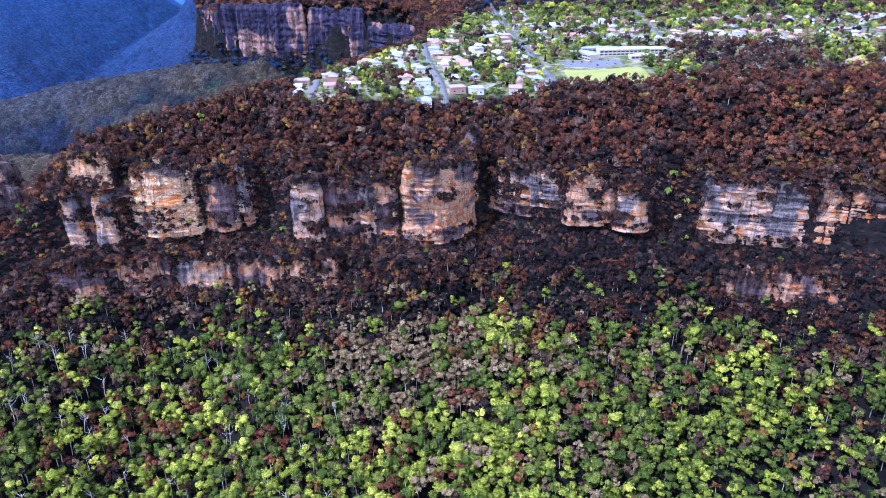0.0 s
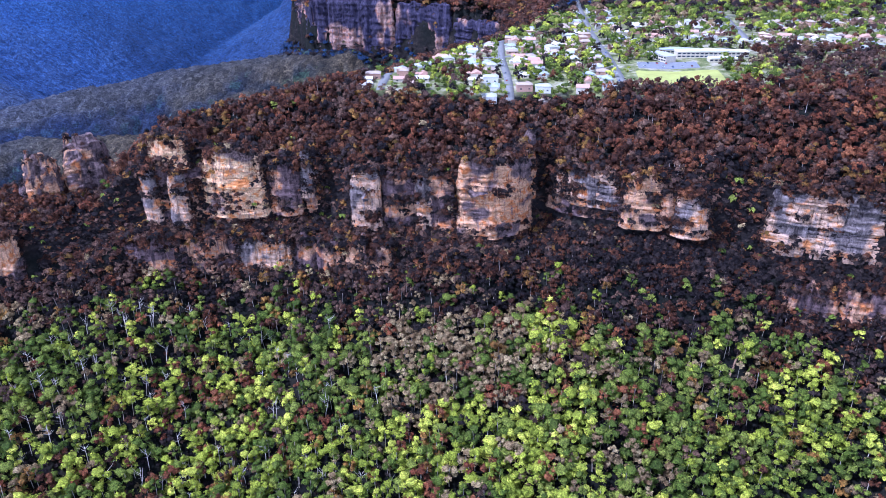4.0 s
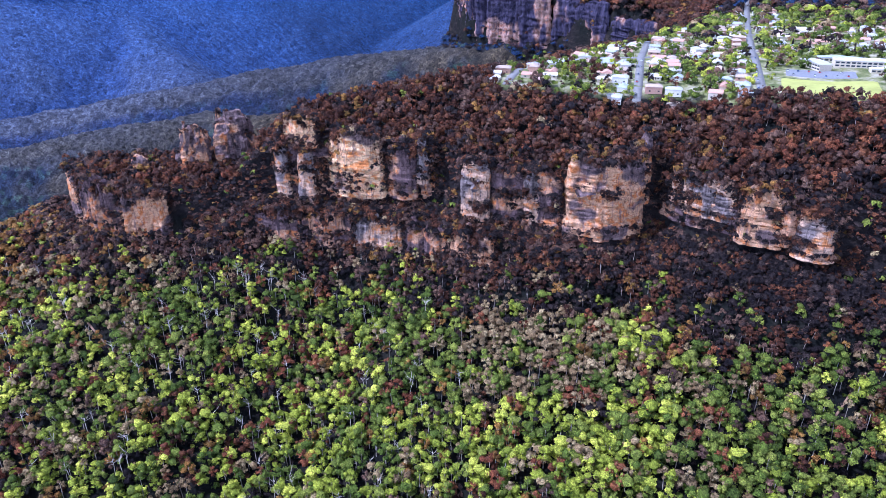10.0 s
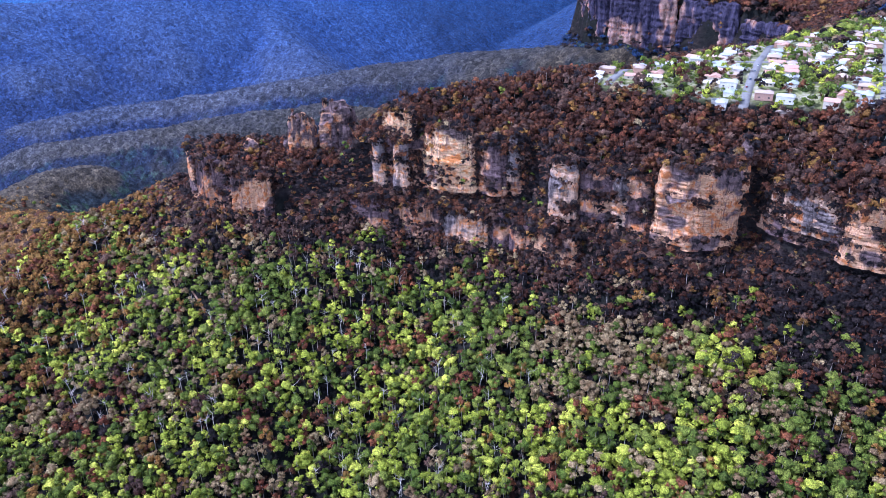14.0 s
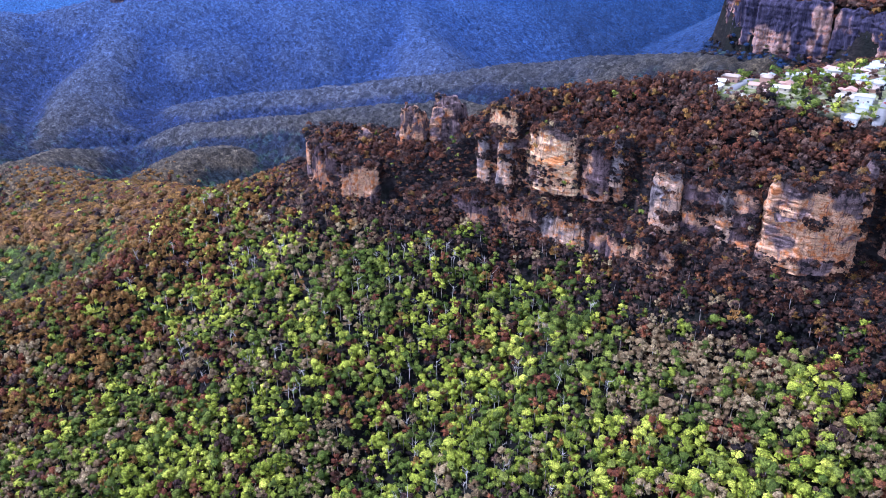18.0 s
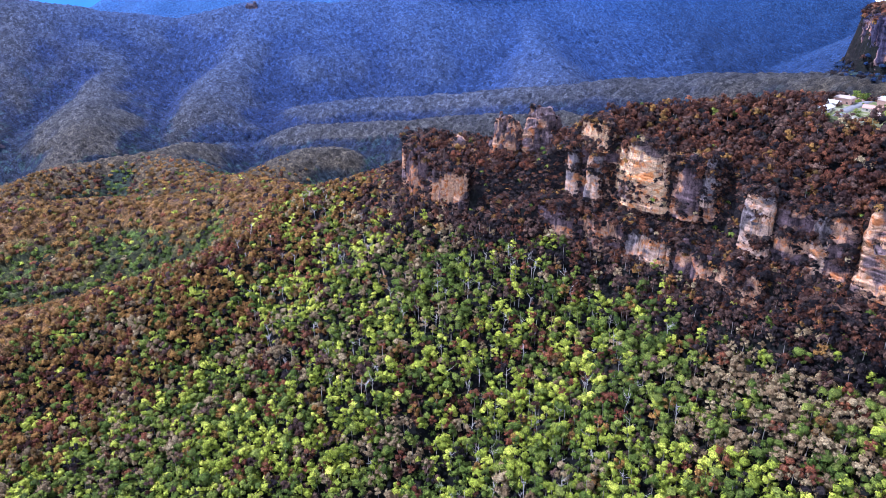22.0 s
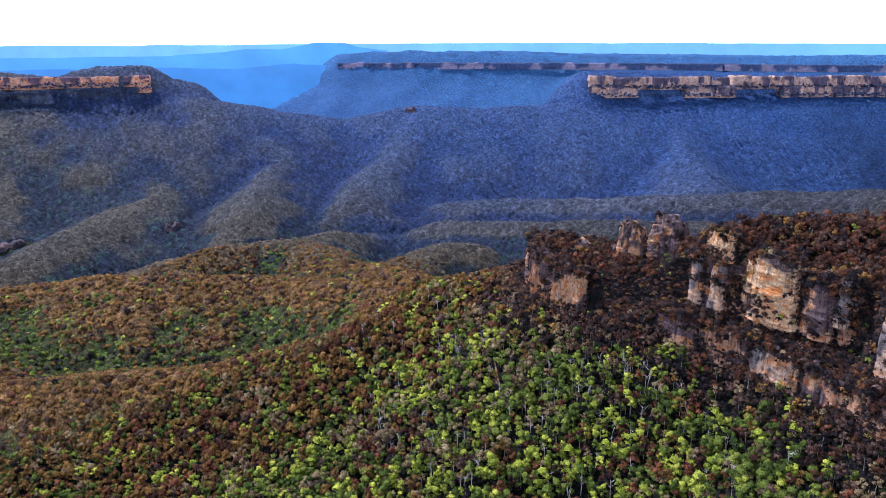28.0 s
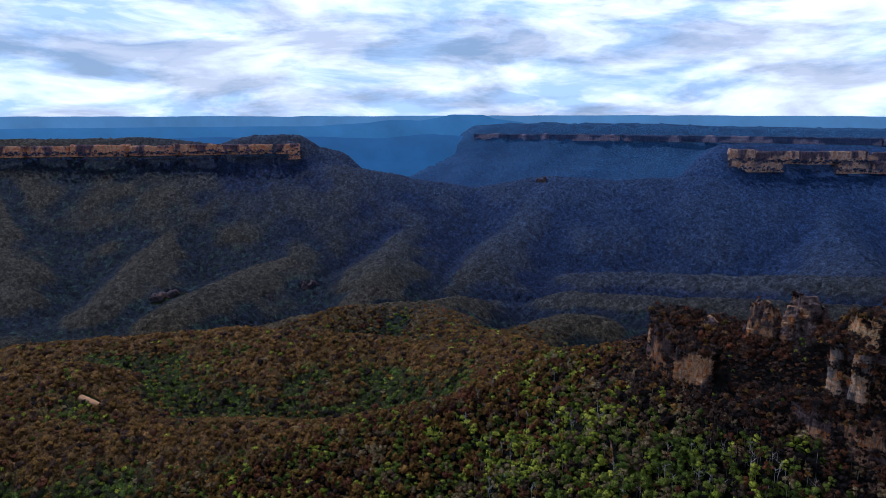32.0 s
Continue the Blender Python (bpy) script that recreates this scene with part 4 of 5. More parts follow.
def forest(name, x, y, z, width, tall, species, templates, r, label, stems=0.0):
    """Many trees joined: leafy crowns by species, with pale stems under a share of them."""
    parts, kinds, joins, tones, count = [], [], [], [], 0
    half = len(templates) // 2
    pick = r.randint(0, half, len(x)) + half * np.isin(species, (2, 3, 4, 6, 7, 8))
    turn, tone = r.uniform(0, 6.28, len(x)), r.uniform(0, 1, len(x))
    for k, (tpl, tris) in enumerate(templates):
        sel = np.nonzero(pick == k)[0]
        if not len(sel):
            continue
        c, s = np.cos(turn[sel])[:, None], np.sin(turn[sel])[:, None]
        w, h = width[sel][:, None], tall[sel][:, None]
        X = (tpl[None, :, 0] * c - tpl[None, :, 1] * s) * w + x[sel][:, None]
        Y = (tpl[None, :, 0] * s + tpl[None, :, 1] * c) * w + y[sel][:, None]
        Z = z[sel][:, None] + (tpl[None, :, 2] - 1) * w * 0.95 + h
        parts.append(np.stack([X, Y, Z], -1).reshape(-1, 3))
        joins.append((tris[None] + (count + np.arange(len(sel)) * len(tpl))[:, None, None]).reshape(-1, 3))
        count += len(sel) * len(tpl)
        kinds.append(np.repeat(species[sel], len(tris)))
        tones.append(np.repeat(tone[sel], len(tris)))
    if stems:
        luck = np.random.RandomState(len(x))
        sel = np.nonzero(luck.uniform(0, 1, len(x)) < stems)[0]
        a = luck.uniform(0, 2.1, len(sel))[:, None] + np.array([0, 2.094, 4.189])[None, :]
        low_r, high_r = luck.uniform(0.28, 0.5, len(sel))[:, None], luck.uniform(0.12, 0.22, len(sel))[:, None]
        lean_x, lean_y = luck.uniform(-1.2, 1.2, (len(sel), 1)), luck.uniform(-1.2, 1.2, (len(sel), 1))
        foot_ = np.stack([x[sel][:, None] + low_r * np.cos(a) + lean_x, y[sel][:, None] + low_r * np.sin(a) + lean_y, np.repeat(z[sel][:, None] - 0.5, 3, 1)], -1)
        head_ = np.stack([x[sel][:, None] + high_r * np.cos(a), y[sel][:, None] + high_r * np.sin(a), np.repeat((z + tall - 0.3 * width)[sel][:, None], 3, 1)], -1)
        sides = np.array([(0, 1, 4), (0, 4, 3), (1, 2, 5), (1, 5, 4), (2, 0, 3), (2, 3, 5)])
        parts.append(np.concatenate([foot_, head_], 1).reshape(-1, 3))
        joins.append((sides[None] + (count + np.arange(len(sel)) * 6)[:, None, None]).reshape(-1, 3))
        kinds.append(np.full(len(sel) * 6, len(LEAVES)))
        tones.append(np.zeros(len(sel) * 6))
    verts, faces = np.concatenate(parts), np.concatenate(joins)
    ob = mesh_object(name, verts, faces, LEAVES + (BARK,), smooth_faces=False, index=np.concatenate(kinds))
    put_faces(ob.data, "tone", "FLOAT", np.concatenate(tones))
    return tagged(ob, label, "forest", kind="stuff")


def tree_domes(x, y, cell, seed):
    """Crowns standing side by side, seen as one roof: its height from 0 to 1, and two random values of the tree on top."""
    ix, iy = np.floor(x / cell), np.floor(y / cell)
    best, one, two = np.zeros(np.shape(x)), np.zeros(np.shape(x)), np.zeros(np.shape(x))
    for di in (-1, 0, 1):
        for dj in (-1, 0, 1):
            kx, ky = ix + di, iy + dj
            cx, cy = (kx + 0.15 + 0.7 * hash2(kx, ky, seed)) * cell, (ky + 0.15 + 0.7 * hash2(kx, ky, seed + 1)) * cell
            wide_ = cell * (0.5 + 0.5 * hash2(kx, ky, seed + 2))
            q = 1 - ((x - cx) ** 2 + (y - cy) ** 2) / wide_ ** 2
            h = np.sqrt(np.maximum(q, 0)) * (0.55 + 0.45 * hash2(kx, ky, seed + 3))
            over = h > best
            best, one, two = np.where(over, h, best), np.where(over, hash2(kx, ky, seed + 4), one), np.where(over, hash2(kx, ky, seed + 5), two)
    return best, one, two


def between(v, stops):
    """Colours along a scale of stops."""
    return np.stack([np.interp(v, [p for p, _ in stops], [c[k] for _, c in stops]) for k in range(3)], -1)


def canopy(name, xs, ys, step, cell, tall, keep, seed, label):
    """A closed roof of crowns over the ground, coloured tree by tree: pale on the crests, dark in the gullies for lush
    trees and painted relief, bluer afar for haze.
    """
    r = np.random.RandomState(seed)
    X, Y = np.meshgrid(np.arange(*xs, step), np.arange(*ys, step), indexing="ij")
    X, Y = X + r.uniform(-0.32, 0.32, X.shape) * step, Y + r.uniform(-0.32, 0.32, X.shape) * step
    ok = keep(X, Y)
    h, _, _ = tree_domes(X, Y, cell, seed)
    G = surface(X, Y)
    Z = np.where(ok, G + tall * h + r.uniform(-1.2, 1.2, X.shape), G - 1.0)
    quads = grid_faces(*X.shape)
    quads = quads[ok.ravel()[quads].any(1)]
    at = np.stack([X, Y, Z], -1).reshape(-1, 3)
    used_ = np.unique(quads)
    back = np.zeros(len(at), int)
    back[used_] = np.arange(len(used_))
    mid = at[quads].mean(1)
    _, one, two = tree_domes(mid[:, 0], mid[:, 1], cell, seed)
    # v sets the haze blue, rising away to the north-west
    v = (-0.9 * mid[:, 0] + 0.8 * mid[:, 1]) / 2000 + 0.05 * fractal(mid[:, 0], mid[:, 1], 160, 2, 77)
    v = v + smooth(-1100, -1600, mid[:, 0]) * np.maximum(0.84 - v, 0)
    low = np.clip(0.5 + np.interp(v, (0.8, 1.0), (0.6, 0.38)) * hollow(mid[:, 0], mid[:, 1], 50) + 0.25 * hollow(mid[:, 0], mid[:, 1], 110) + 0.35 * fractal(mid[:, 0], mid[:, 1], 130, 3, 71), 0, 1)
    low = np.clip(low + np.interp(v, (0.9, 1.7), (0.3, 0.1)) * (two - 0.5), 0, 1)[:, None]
    # tree-to-tree contrast fades with v, as through haze
    leaf = (between(v, CREST_LEAF_HAZE) * (1 - low) + between(v, GULLY_LEAF_HAZE) * low) * (1 + (one - 0.5) * np.interp(v, (0.6, 0.9, 1.3, 1.9), (0.95, 0.75, 0.5, 0.16)))[:, None]
    fresh = (two > 0.8)[:, None] * smooth(0.3, 0.8, low) * smooth(1.1, 0.7, v)[:, None]
    leaf = leaf * (1 + fresh * np.array([0.8, 1.2, 0.2]))
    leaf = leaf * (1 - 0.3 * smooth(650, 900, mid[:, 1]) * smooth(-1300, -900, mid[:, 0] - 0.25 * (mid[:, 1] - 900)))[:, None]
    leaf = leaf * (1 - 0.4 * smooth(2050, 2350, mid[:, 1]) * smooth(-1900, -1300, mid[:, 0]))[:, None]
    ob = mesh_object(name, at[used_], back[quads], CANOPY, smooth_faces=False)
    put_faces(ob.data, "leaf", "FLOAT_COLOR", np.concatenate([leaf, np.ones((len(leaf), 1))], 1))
    return tagged(ob, label, "forest", kind="stuff")


def hollow(x, y, reach=55):
    """From -1 on crests to 1 in gullies."""
    around = (surface(x + reach, y) + surface(x - reach, y) + surface(x, y + reach) + surface(x, y - reach)) / 4
    return np.clip((around - surface(x, y)) / 5, -1, 1)


def choose(r, weights):
    """One species a tree from rows of weights."""
    w = np.cumsum(np.stack(weights, -1), -1)
    return (r.uniform(0, 1, len(w))[:, None] * w[:, -1:] > w).sum(1)


TOWN = [(-150, 735), (-60, 720), (40, 742), (150, 752), (330, 770), (520, 800), (1400, 830), (1400, 2600), (150, 2600), (60, 1500), (-40, 1180), (-120, 960), (-175, 830)]

TRACK = [(-452, 424), (-425, 414), (-400, 405)]
BEND = [(-304, 367), (-293, 363), (-282, 359)]
SLIDE = [(224, 562), (214, 545), (206, 528), (198, 512)]
lucky = random.Random(41)
DEAD = []
while len(DEAD) < 165:
    dx, dy = lucky.uniform(-640, -60), lucky.uniform(290, 540)
    if abs(fractal(dx, dy, 120, 2, 90)) < 0.4 and 0.9 * dx + dy < 400 and (dy < 455 or dx > -380):
        DEAD.append((dx, dy, lucky.uniform(16, 25), lucky.uniform(0, 360)))
DEAD.append((-256, 462, 22, 40))

m, nodes, links, b = material("pale_dead_wood", 0.8)
links.new(ramp(nodes, links, noise_node(nodes, links, 0.8, 4, 0.6, (1, 1, 0.3)), ((0.3, (0.36, 0.31, 0.26)), (0.7, (0.72, 0.64, 0.55)))), b.inputs["Base Color"])
DEADWOOD = m
m, nodes, links, b = material("gum_bark", 0.9)
links.new(ramp(nodes, links, noise_node(nodes, links, 0.9, 4, 0.6, (1, 1, 0.3)), ((0.3, (0.22, 0.18, 0.14)), (0.7, (0.58, 0.50, 0.42)))), b.inputs["Base Color"])
BARK = m


def stem_mesh(name, points, radii, mat, sides=6):
    """A tapered limb through the points."""
    bm = bmesh.new()
    rings = []
    for k, (p, rad) in enumerate(zip(points, radii)):
        q = Vector(points[min(k + 1, len(points) - 1)]) - Vector(points[max(k - 1, 0)])
        turn = q.to_track_quat("Z", "Y").to_matrix()
        rings.append([bm.verts.new(Vector(p) + turn @ Vector((math.cos(a) * rad, math.sin(a) * rad, 0))) for a in np.linspace(0, 2 * math.pi, sides, endpoint=False)])
    for r0, r1 in zip(rings[:-1], rings[1:]):
        for k in range(sides):
            bm.faces.new((r0[k], r0[(k + 1) % sides], r1[(k + 1) % sides], r1[k]))
    bm.faces.new(rings[-1])
    me_ = bpy.data.meshes.new(name)
    bm.to_mesh(me_)
    bm.free()
    me_.materials.append(mat)
    return me_


def child(name, me_, parent, label=""):
    ob = new(name, me_)
    ob.parent = parent
    return tagged(ob, label) if label else ob


def dead_tree_kind(seed):
    q = random.Random(seed)
    root = empty("dead_tree")
    bend = q.uniform(-0.06, 0.06)
    child("trunk", stem_mesh("trunk", [(0, 0, -0.05), (bend, 0, 0.3), (bend * 2, bend, 0.62), (bend * 2.4, bend * 2, 0.97)], (0.018, 0.013, 0.008, 0.003), DEADWOOD), root)
    for k in range(7):
        h, a, ln = q.uniform(0.42, 0.88), q.uniform(0, 6.28), q.uniform(0.14, 0.30)
        c_, s_ = math.cos(a) * ln, math.sin(a) * ln
        base_x = bend * 2 * h
        child("branch", stem_mesh("branch", [(base_x, bend * h, h), (base_x + c_ * 0.5, s_ * 0.5, h + ln * 0.35), (base_x + c_, s_, h + ln * q.uniform(0.5, 1.0))], (0.006, 0.004, 0.0015), DEADWOOD, 5), root)
    return root


dead_kinds = [dead_tree_kind(300 + k) for k in range(5)]
for k, (dx, dy, tall_, turn_) in enumerate(DEAD):
    kind_ = dead_kinds[k % 5]
    place_ = pose(dx, dy, float(surface(dx, dy)) - 0.3, 0, 0, turn_)
    ob = kind_ if k < 5 else copy_thing(kind_, place_)
    ob.matrix_basis = place_
    ob.scale = (tall_, tall_, tall_)
    tagged(ob, "bare bleached dead gum tree standing in the forest", "dead tree", "dead trees on the slope")

CROWNS, TRUNKS = {}, []
for k in range(4):
    q = random.Random(70 + k)
    TRUNKS.append(stem_mesh("trunk", [(0, 0, -0.03), (q.uniform(-0.03, 0.03), 0, 0.4), (q.uniform(-0.05, 0.05), q.uniform(-0.05, 0.05), 0.85)], (0.022, 0.016, 0.006), BARK))
SPECIES_LABEL = ("bright lime-green gum tree with a rounded crown", "deep green gum tree with a lumpy crown", "grey-brown gum tree with a thin crown",
                 "rust-red gum tree with a dense crown", "dark olive scrubby gum tree with a low crown", "haze-blue gum tree with a lumpy crown", "olive-brown gum tree with a lumpy crown",
                 "scorched brown gum tree with a thin crown", "russet-red gum tree with a dense crown")


def single_tree(tx, ty, tz, wide, tall_, kind_, rnd):
    """One gum tree: stem and leafy crown."""
    t_ = rnd.randint(0, 4) + 4 * (kind_ in (2, 3, 4, 6, 7, 8))
    if (t_, kind_) not in CROWNS:
        tpl, tris = FINE[t_][0] - np.array([0, 0, 1]), FINE[t_][1]
        me_ = bpy.data.meshes.new("crown")
        me_.from_pydata([tuple(v) for v in tpl * np.array([1, 1, 0.95])], [], [tuple(int(q) for q in f) for f in tris])
        me_.materials.append(LEAVES[kind_])
        put_faces(me_, "tone", "FLOAT", np.full(len(tris), (t_ * 0.37 + kind_ * 0.21) % 1))
        CROWNS[(t_, kind_)] = me_
    root = empty("gum_tree", (tx, ty, tz))
    root.rotation_euler[2] = rnd.uniform(0, 6.28)
    trunk = child("trunk", TRUNKS[rnd.randint(0, 4)], root)
    trunk.scale = (tall_, tall_, tall_)
    crown = child("crown", CROWNS[(t_, kind_)], root)
    crown.location, crown.scale = (0, 0, tall_), (wide, wide, wide)
    tagged(root, SPECIES_LABEL[kind_], "tree", "gum trees on the slope")


# scree and lower slope; the outline below bounds what the camera sees of it
SEEN_SLOPE = [(500, 500), (256, 468), (111, 414), (-55, 390), (-236, 358), (-312, 221), (-482, 70), (-518, -5), (-612, -110), (-700, -280), (-790, -340), (-790, 720), (500, 720)]
x, y, r = scatter(-760, 640, -330, 640, 8.0, 1)
z, d = surface(x, y), land(x, y)[1]
ok = (d > 31) & (x > -700)
x, y, z, d = x[ok], y[ok], z[ok], d[ok]
drift = fractal(x, y, 110, 3, 61)
upper = 1 - smooth(40, 110, d + 25 * drift + 20 * smooth(150, 210, x))
west = smooth(-470, -640, x + 40 * drift)
rusty = smooth(0.15, 0.5, fractal(x, y, 90, 2, 63)) + 1.5 * np.exp(-((x - 90) / 70) ** 2 - ((y - 545) / 35) ** 2)
spur = np.exp(-((x - 10 - 0.15 * (560 - y)) / 90) ** 2) * smooth(50, 110, d)
gully = np.exp(-((x + 165 + 0.3 * (y - 500)) / 34) ** 2) + 1.0 * np.exp(-((x - 190) / 70) ** 2)
clump = smooth(0.0, 0.25, fractal(x, y, 60, 2, 64))
leafy = smooth(-0.15, 0.15, fractal(x, y, 55, 2, 66))
# upper and eastern mixes lean dark, standing in for shade below the cliff
east = smooth(-170, -60, x)
lower = 1 - upper
# extra lime on the spur stands in for sun on its crest
species = choose(r, [(0.36 + 0.15 * smooth(90, 160, x)) * lower * (0.25 + 1.5 * leafy) * (1 - 0.6 * west) + 0.5 * spur * leafy + 0.02,
                     (0.42 * lower + 0.07) * (1 - 0.4 * west) + 0.4 * np.maximum(drift, 0) * lower + 0.9 * gully * lower,
                     (0.08 + 0.45 * clump + 0.3 * np.maximum(-drift, 0) + 1.3 * spur * (0.35 + clump)) * (1.4 - leafy) * (1 - 0.65 * smooth(110, 170, x)) * (1 - 0.8 * upper * east) + 0.06 * upper * (1 - east),
                     0.02 + 0.2 * rusty + (0.3 + 0.3 * east) * upper + 0.08 * west, (0.55 + 0.4 * east) * upper + 0.02, 0 * x, 0.07 + 0.95 * west, 0.05 + (0.8 - 0.5 * east) * upper, 0.03 + 0.22 * rusty * lower + 0.06 * spur + 0.1 * west])
size = (0.6 + 0.75 * r.uniform(0, 1, len(x)) ** 1.5) * (1 - 0.12 * upper + 0.15 * west) * (1 + 0.22 * spur)
tall = r.uniform(14, 24, len(x)) * (1 - 0.4 * upper - 0.35 * west)
open_ground = np.ones(len(x), bool)
for way, gap in ((TRACK, 3.6), (BEND, 3.6), (SLIDE, 4.0)):
    open_ground &= line_distance(x, y, way)[0] > gap
for dx, dy, _, _ in DEAD:
    open_ground &= np.hypot(x - dx, y - dy) > 4.2
x, y, z, species, size, tall = (v[open_ground] for v in (x, y, z, species, size, tall))
# a stretch of the slope stands as single trees
single = inside(x, y, SEEN_SLOPE) & (y < 448) & (x > -240) & (x < 20)
single &= np.cumsum(single) <= 300
for k in np.nonzero(single)[0]:
    single_tree(x[k], y[k], z[k], 11.8 * size[k], tall[k], species[k], r)
x, y, z, species, size, tall = (v[~single] for v in (x, y, z, species, size, tall))
near = inside(x, y, SEEN_SLOPE) & (x > -420) & (x < 420)
behind = ~inside(x, y, SEEN_SLOPE) & ((y < 0) | (x > 420))
for sel, templates in ((near, FINE), (~near & ~behind, SMALL), (behind, TINY)):
    forest("forest_slope", x[sel], y[sel], z[sel], 11.8 * size[sel], tall[sel], species[sel], templates, r,
           "mixed lime, green, grey and rusty gum forest on the slope", stems=0.45 * (templates is FINE) + 0.2 * (templates is SMALL))

# undergrowth between the trees, mostly dark leaves to deepen the shade in gaps
x, y, r = scatter(-760, 440, -330, 640, 6.2, 12)
z, d = surface(x, y), land(x, y)[1]
ok = (d > 31) & (x > -700) & inside(x, y, SEEN_SLOPE)
x, y, z, d = x[ok], y[ok], z[ok], d[ok]
upper = 1 - smooth(40, 110, d)
lush = smooth(-0.1, 0.3, fractal(x, y, 110, 3, 61))
species = choose(r, [0.02 * (1 - upper), 0.3 + 0.4 * lush * (1 - upper), 0.03 + 0 * x, 0.05 + 0.12 * upper + 0.4 * smooth(-470, -640, x), 0.6 + 0.5 * upper, 0 * x, 0.9 * smooth(-470, -640, x), 0.15 + 0.5 * upper])
forest("undergrowth", x, y, z, r.uniform(4.5, 8, len(x)), r.uniform(2.5, 6, len(x)), species, TINY, r, "dark green undergrowth between the gum trees")

# scrub on the bench of the cliff, and on its steep gullies
x, y, r = scatter(-640, 640, 490, 720, 2.6, 2)
z, d = surface(x, y), land(x, y)[1]
ok = (d < 46) & (d > np.where(x < -420, 25, 6)) & (r.uniform(0, 1, len(x)) < np.where(d < 29, 0.6, np.where(x < -90, 0.2, 0.4)))
x, y, z = x[ok], y[ok], z[ok]
# mix turns darker eastward in place of the shade on the bench
species = choose(r, [0 * x, 0.02 + 0 * x, 0.015 + 0 * x, 0.25 + 0 * x, 0.5 + 0.6 * smooth(20, 110, x), 0 * x, 0.05 - 0.05 * smooth(20, 110, x), 0.3 - 0.25 * smooth(20, 110, x)])
forest("scrub_bench", x, y, z, r.uniform(5.5, 11, len(x)), r.uniform(3, 7, len(x)), species, COARSE, r, "dark rusty scrub on the bench of the cliff")
x, y, r = scatter(-640, 640, 500, 720, 1.45, 13)
z, d = surface(x, y), land(x, y)[1]
broken = (x < -348) | ((x > -172) & (x < -142)) | ((x > 34) & (x < 50)) | ((x > 192) & (x < 238))
ok = (d > -14) & (d < np.where(x < -420, 1, 9)) & (r.uniform(0, 1, len(x)) < np.where(broken | (d < -5), 0.62, 0.16))
x, y, z = x[ok], y[ok], z[ok]
species = choose(r, [0 * x, 0.01 + 0 * x, 0.01 + 0 * x, 0.35 + 0 * x, 0.5 + 0 * x, 0 * x, 0.08 + 0 * x, 0.2 + 0 * x])
forest("scrub_gullies", x, y, z, r.uniform(5, 9.5, len(x)), r.uniform(2, 4.5, len(x)), species, TINY, r, "dark low scrub in the steep gullies of the cliff")

ledge = np.concatenate(LEDGES)
r = np.random.RandomState(8)
species = choose(r, [0 * ledge[:, 0], 0.004 + 0 * ledge[:, 0], 0.01 + 0 * ledge[:, 0], 0.25 + 0 * ledge[:, 0], 0.6 + 0 * ledge[:, 0], 0 * ledge[:, 0], 0 * ledge[:, 0], 0.2 + 0 * ledge[:, 0]])
forest("scrub_ledges", ledge[:, 0], ledge[:, 1], ledge[:, 2], r.uniform(3.4, 7.5, len(ledge)), r.uniform(1.0, 2.8, len(ledge)), species, COARSE, r,
       "dark shrubs rooted on rock ledges")

head = np.concatenate(HEADS)
species = choose(r, [0 * head[:, 0], 0.004 + 0 * head[:, 0], 0.01 + 0 * head[:, 0], 0.40 + 0 * head[:, 0], 0.4 + 0 * head[:, 0], 0 * head[:, 0], 0.05 + 0 * head[:, 0], 0.2 + 0 * head[:, 0]])
forest("scrub_brow", head[:, 0], head[:, 1], head[:, 2], r.uniform(4.5, 10, len(head)), r.uniform(1.5, 9, len(head)), species, COARSE, r, "dark rusty scrub along the brow of the cliff")

foot = np.concatenate(FEET)
x, y = foot[:, 0] + r.uniform(-1.5, 1.5, len(foot)), foot[:, 1] + r.uniform(-1.5, 1.5, len(foot))
z, d = surface(x, y), land(x, y)[1]
ok = (d > 2) & (r.uniform(0, 1, len(x)) < 0.75)
x, y, z = x[ok], y[ok], z[ok]
# dark leaves eastward paint in the deep shade at the cliff's foot
species = choose(r, [0 * x, 0.05 + 0 * x, 0.04 + 0 * x, 0.3 + 0 * x, 0.3 + 0.9 * smooth(20, 110, x), 0 * x, 0.1 - 0.1 * smooth(20, 110, x), 0.4 - 0.3 * smooth(20, 110, x)])
forest("scrub_foot", x, y, z, r.uniform(5, 9.5, len(x)), r.uniform(4, 10, len(x)) + 1.5 * (x < -90), species, SMALL, r, "rusty and dark small trees along the foot of the cliff")

# wooded rim
x, y, r = scatter(-600, 900, 520, 1680, 7.0, 3)
z, d = surface(x, y), land(x, y)[1]
ok = (d < -4) & ((d > -330) | (y < 900)) & ~inside(x, y, TOWN) & ((y < 1000) | (x < 120))
x, y, z, d = x[ok], y[ok], z[ok], d[ok]
edge = smooth(-40, -6, d)
species = choose(r, [0 * x, 0.010 + 0 * x, 0.003 + 0 * x, 0.66 - 0.1 * edge, 0.08 + 0.2 * edge, 0 * x, 0.07 + 0 * x, 0.22 + 0 * x, 0.06 + 0.28 * smooth(80, 200, x) * (1 - edge)])
wide, tall = 9 + 7.5 * r.uniform(0, 1, len(x)) ** 1.5 + 2 * smooth(860, 960, y), r.uniform(6, 15, len(x)) + 8 * smooth(860, 960, y)
deep = (y > 800) | (d < -170)
for sel, templates in ((~deep, SMALL), (deep, COARSE)):
    forest("forest_rim", x[sel], y[sel], z[sel], wide[sel], tall[sel], species[sel], templates, r, "rust-brown gum forest along the cliff rim", stems=0.25 * (templates is SMALL))

# dark trees on the steep foot of the cliff across the bay
x, y, r = scatter(-720, 0, 1240, 1760, 8, 19)
z, d = surface(x, y), land(x, y)[1]
ok = (d > 9) & (d < 60)
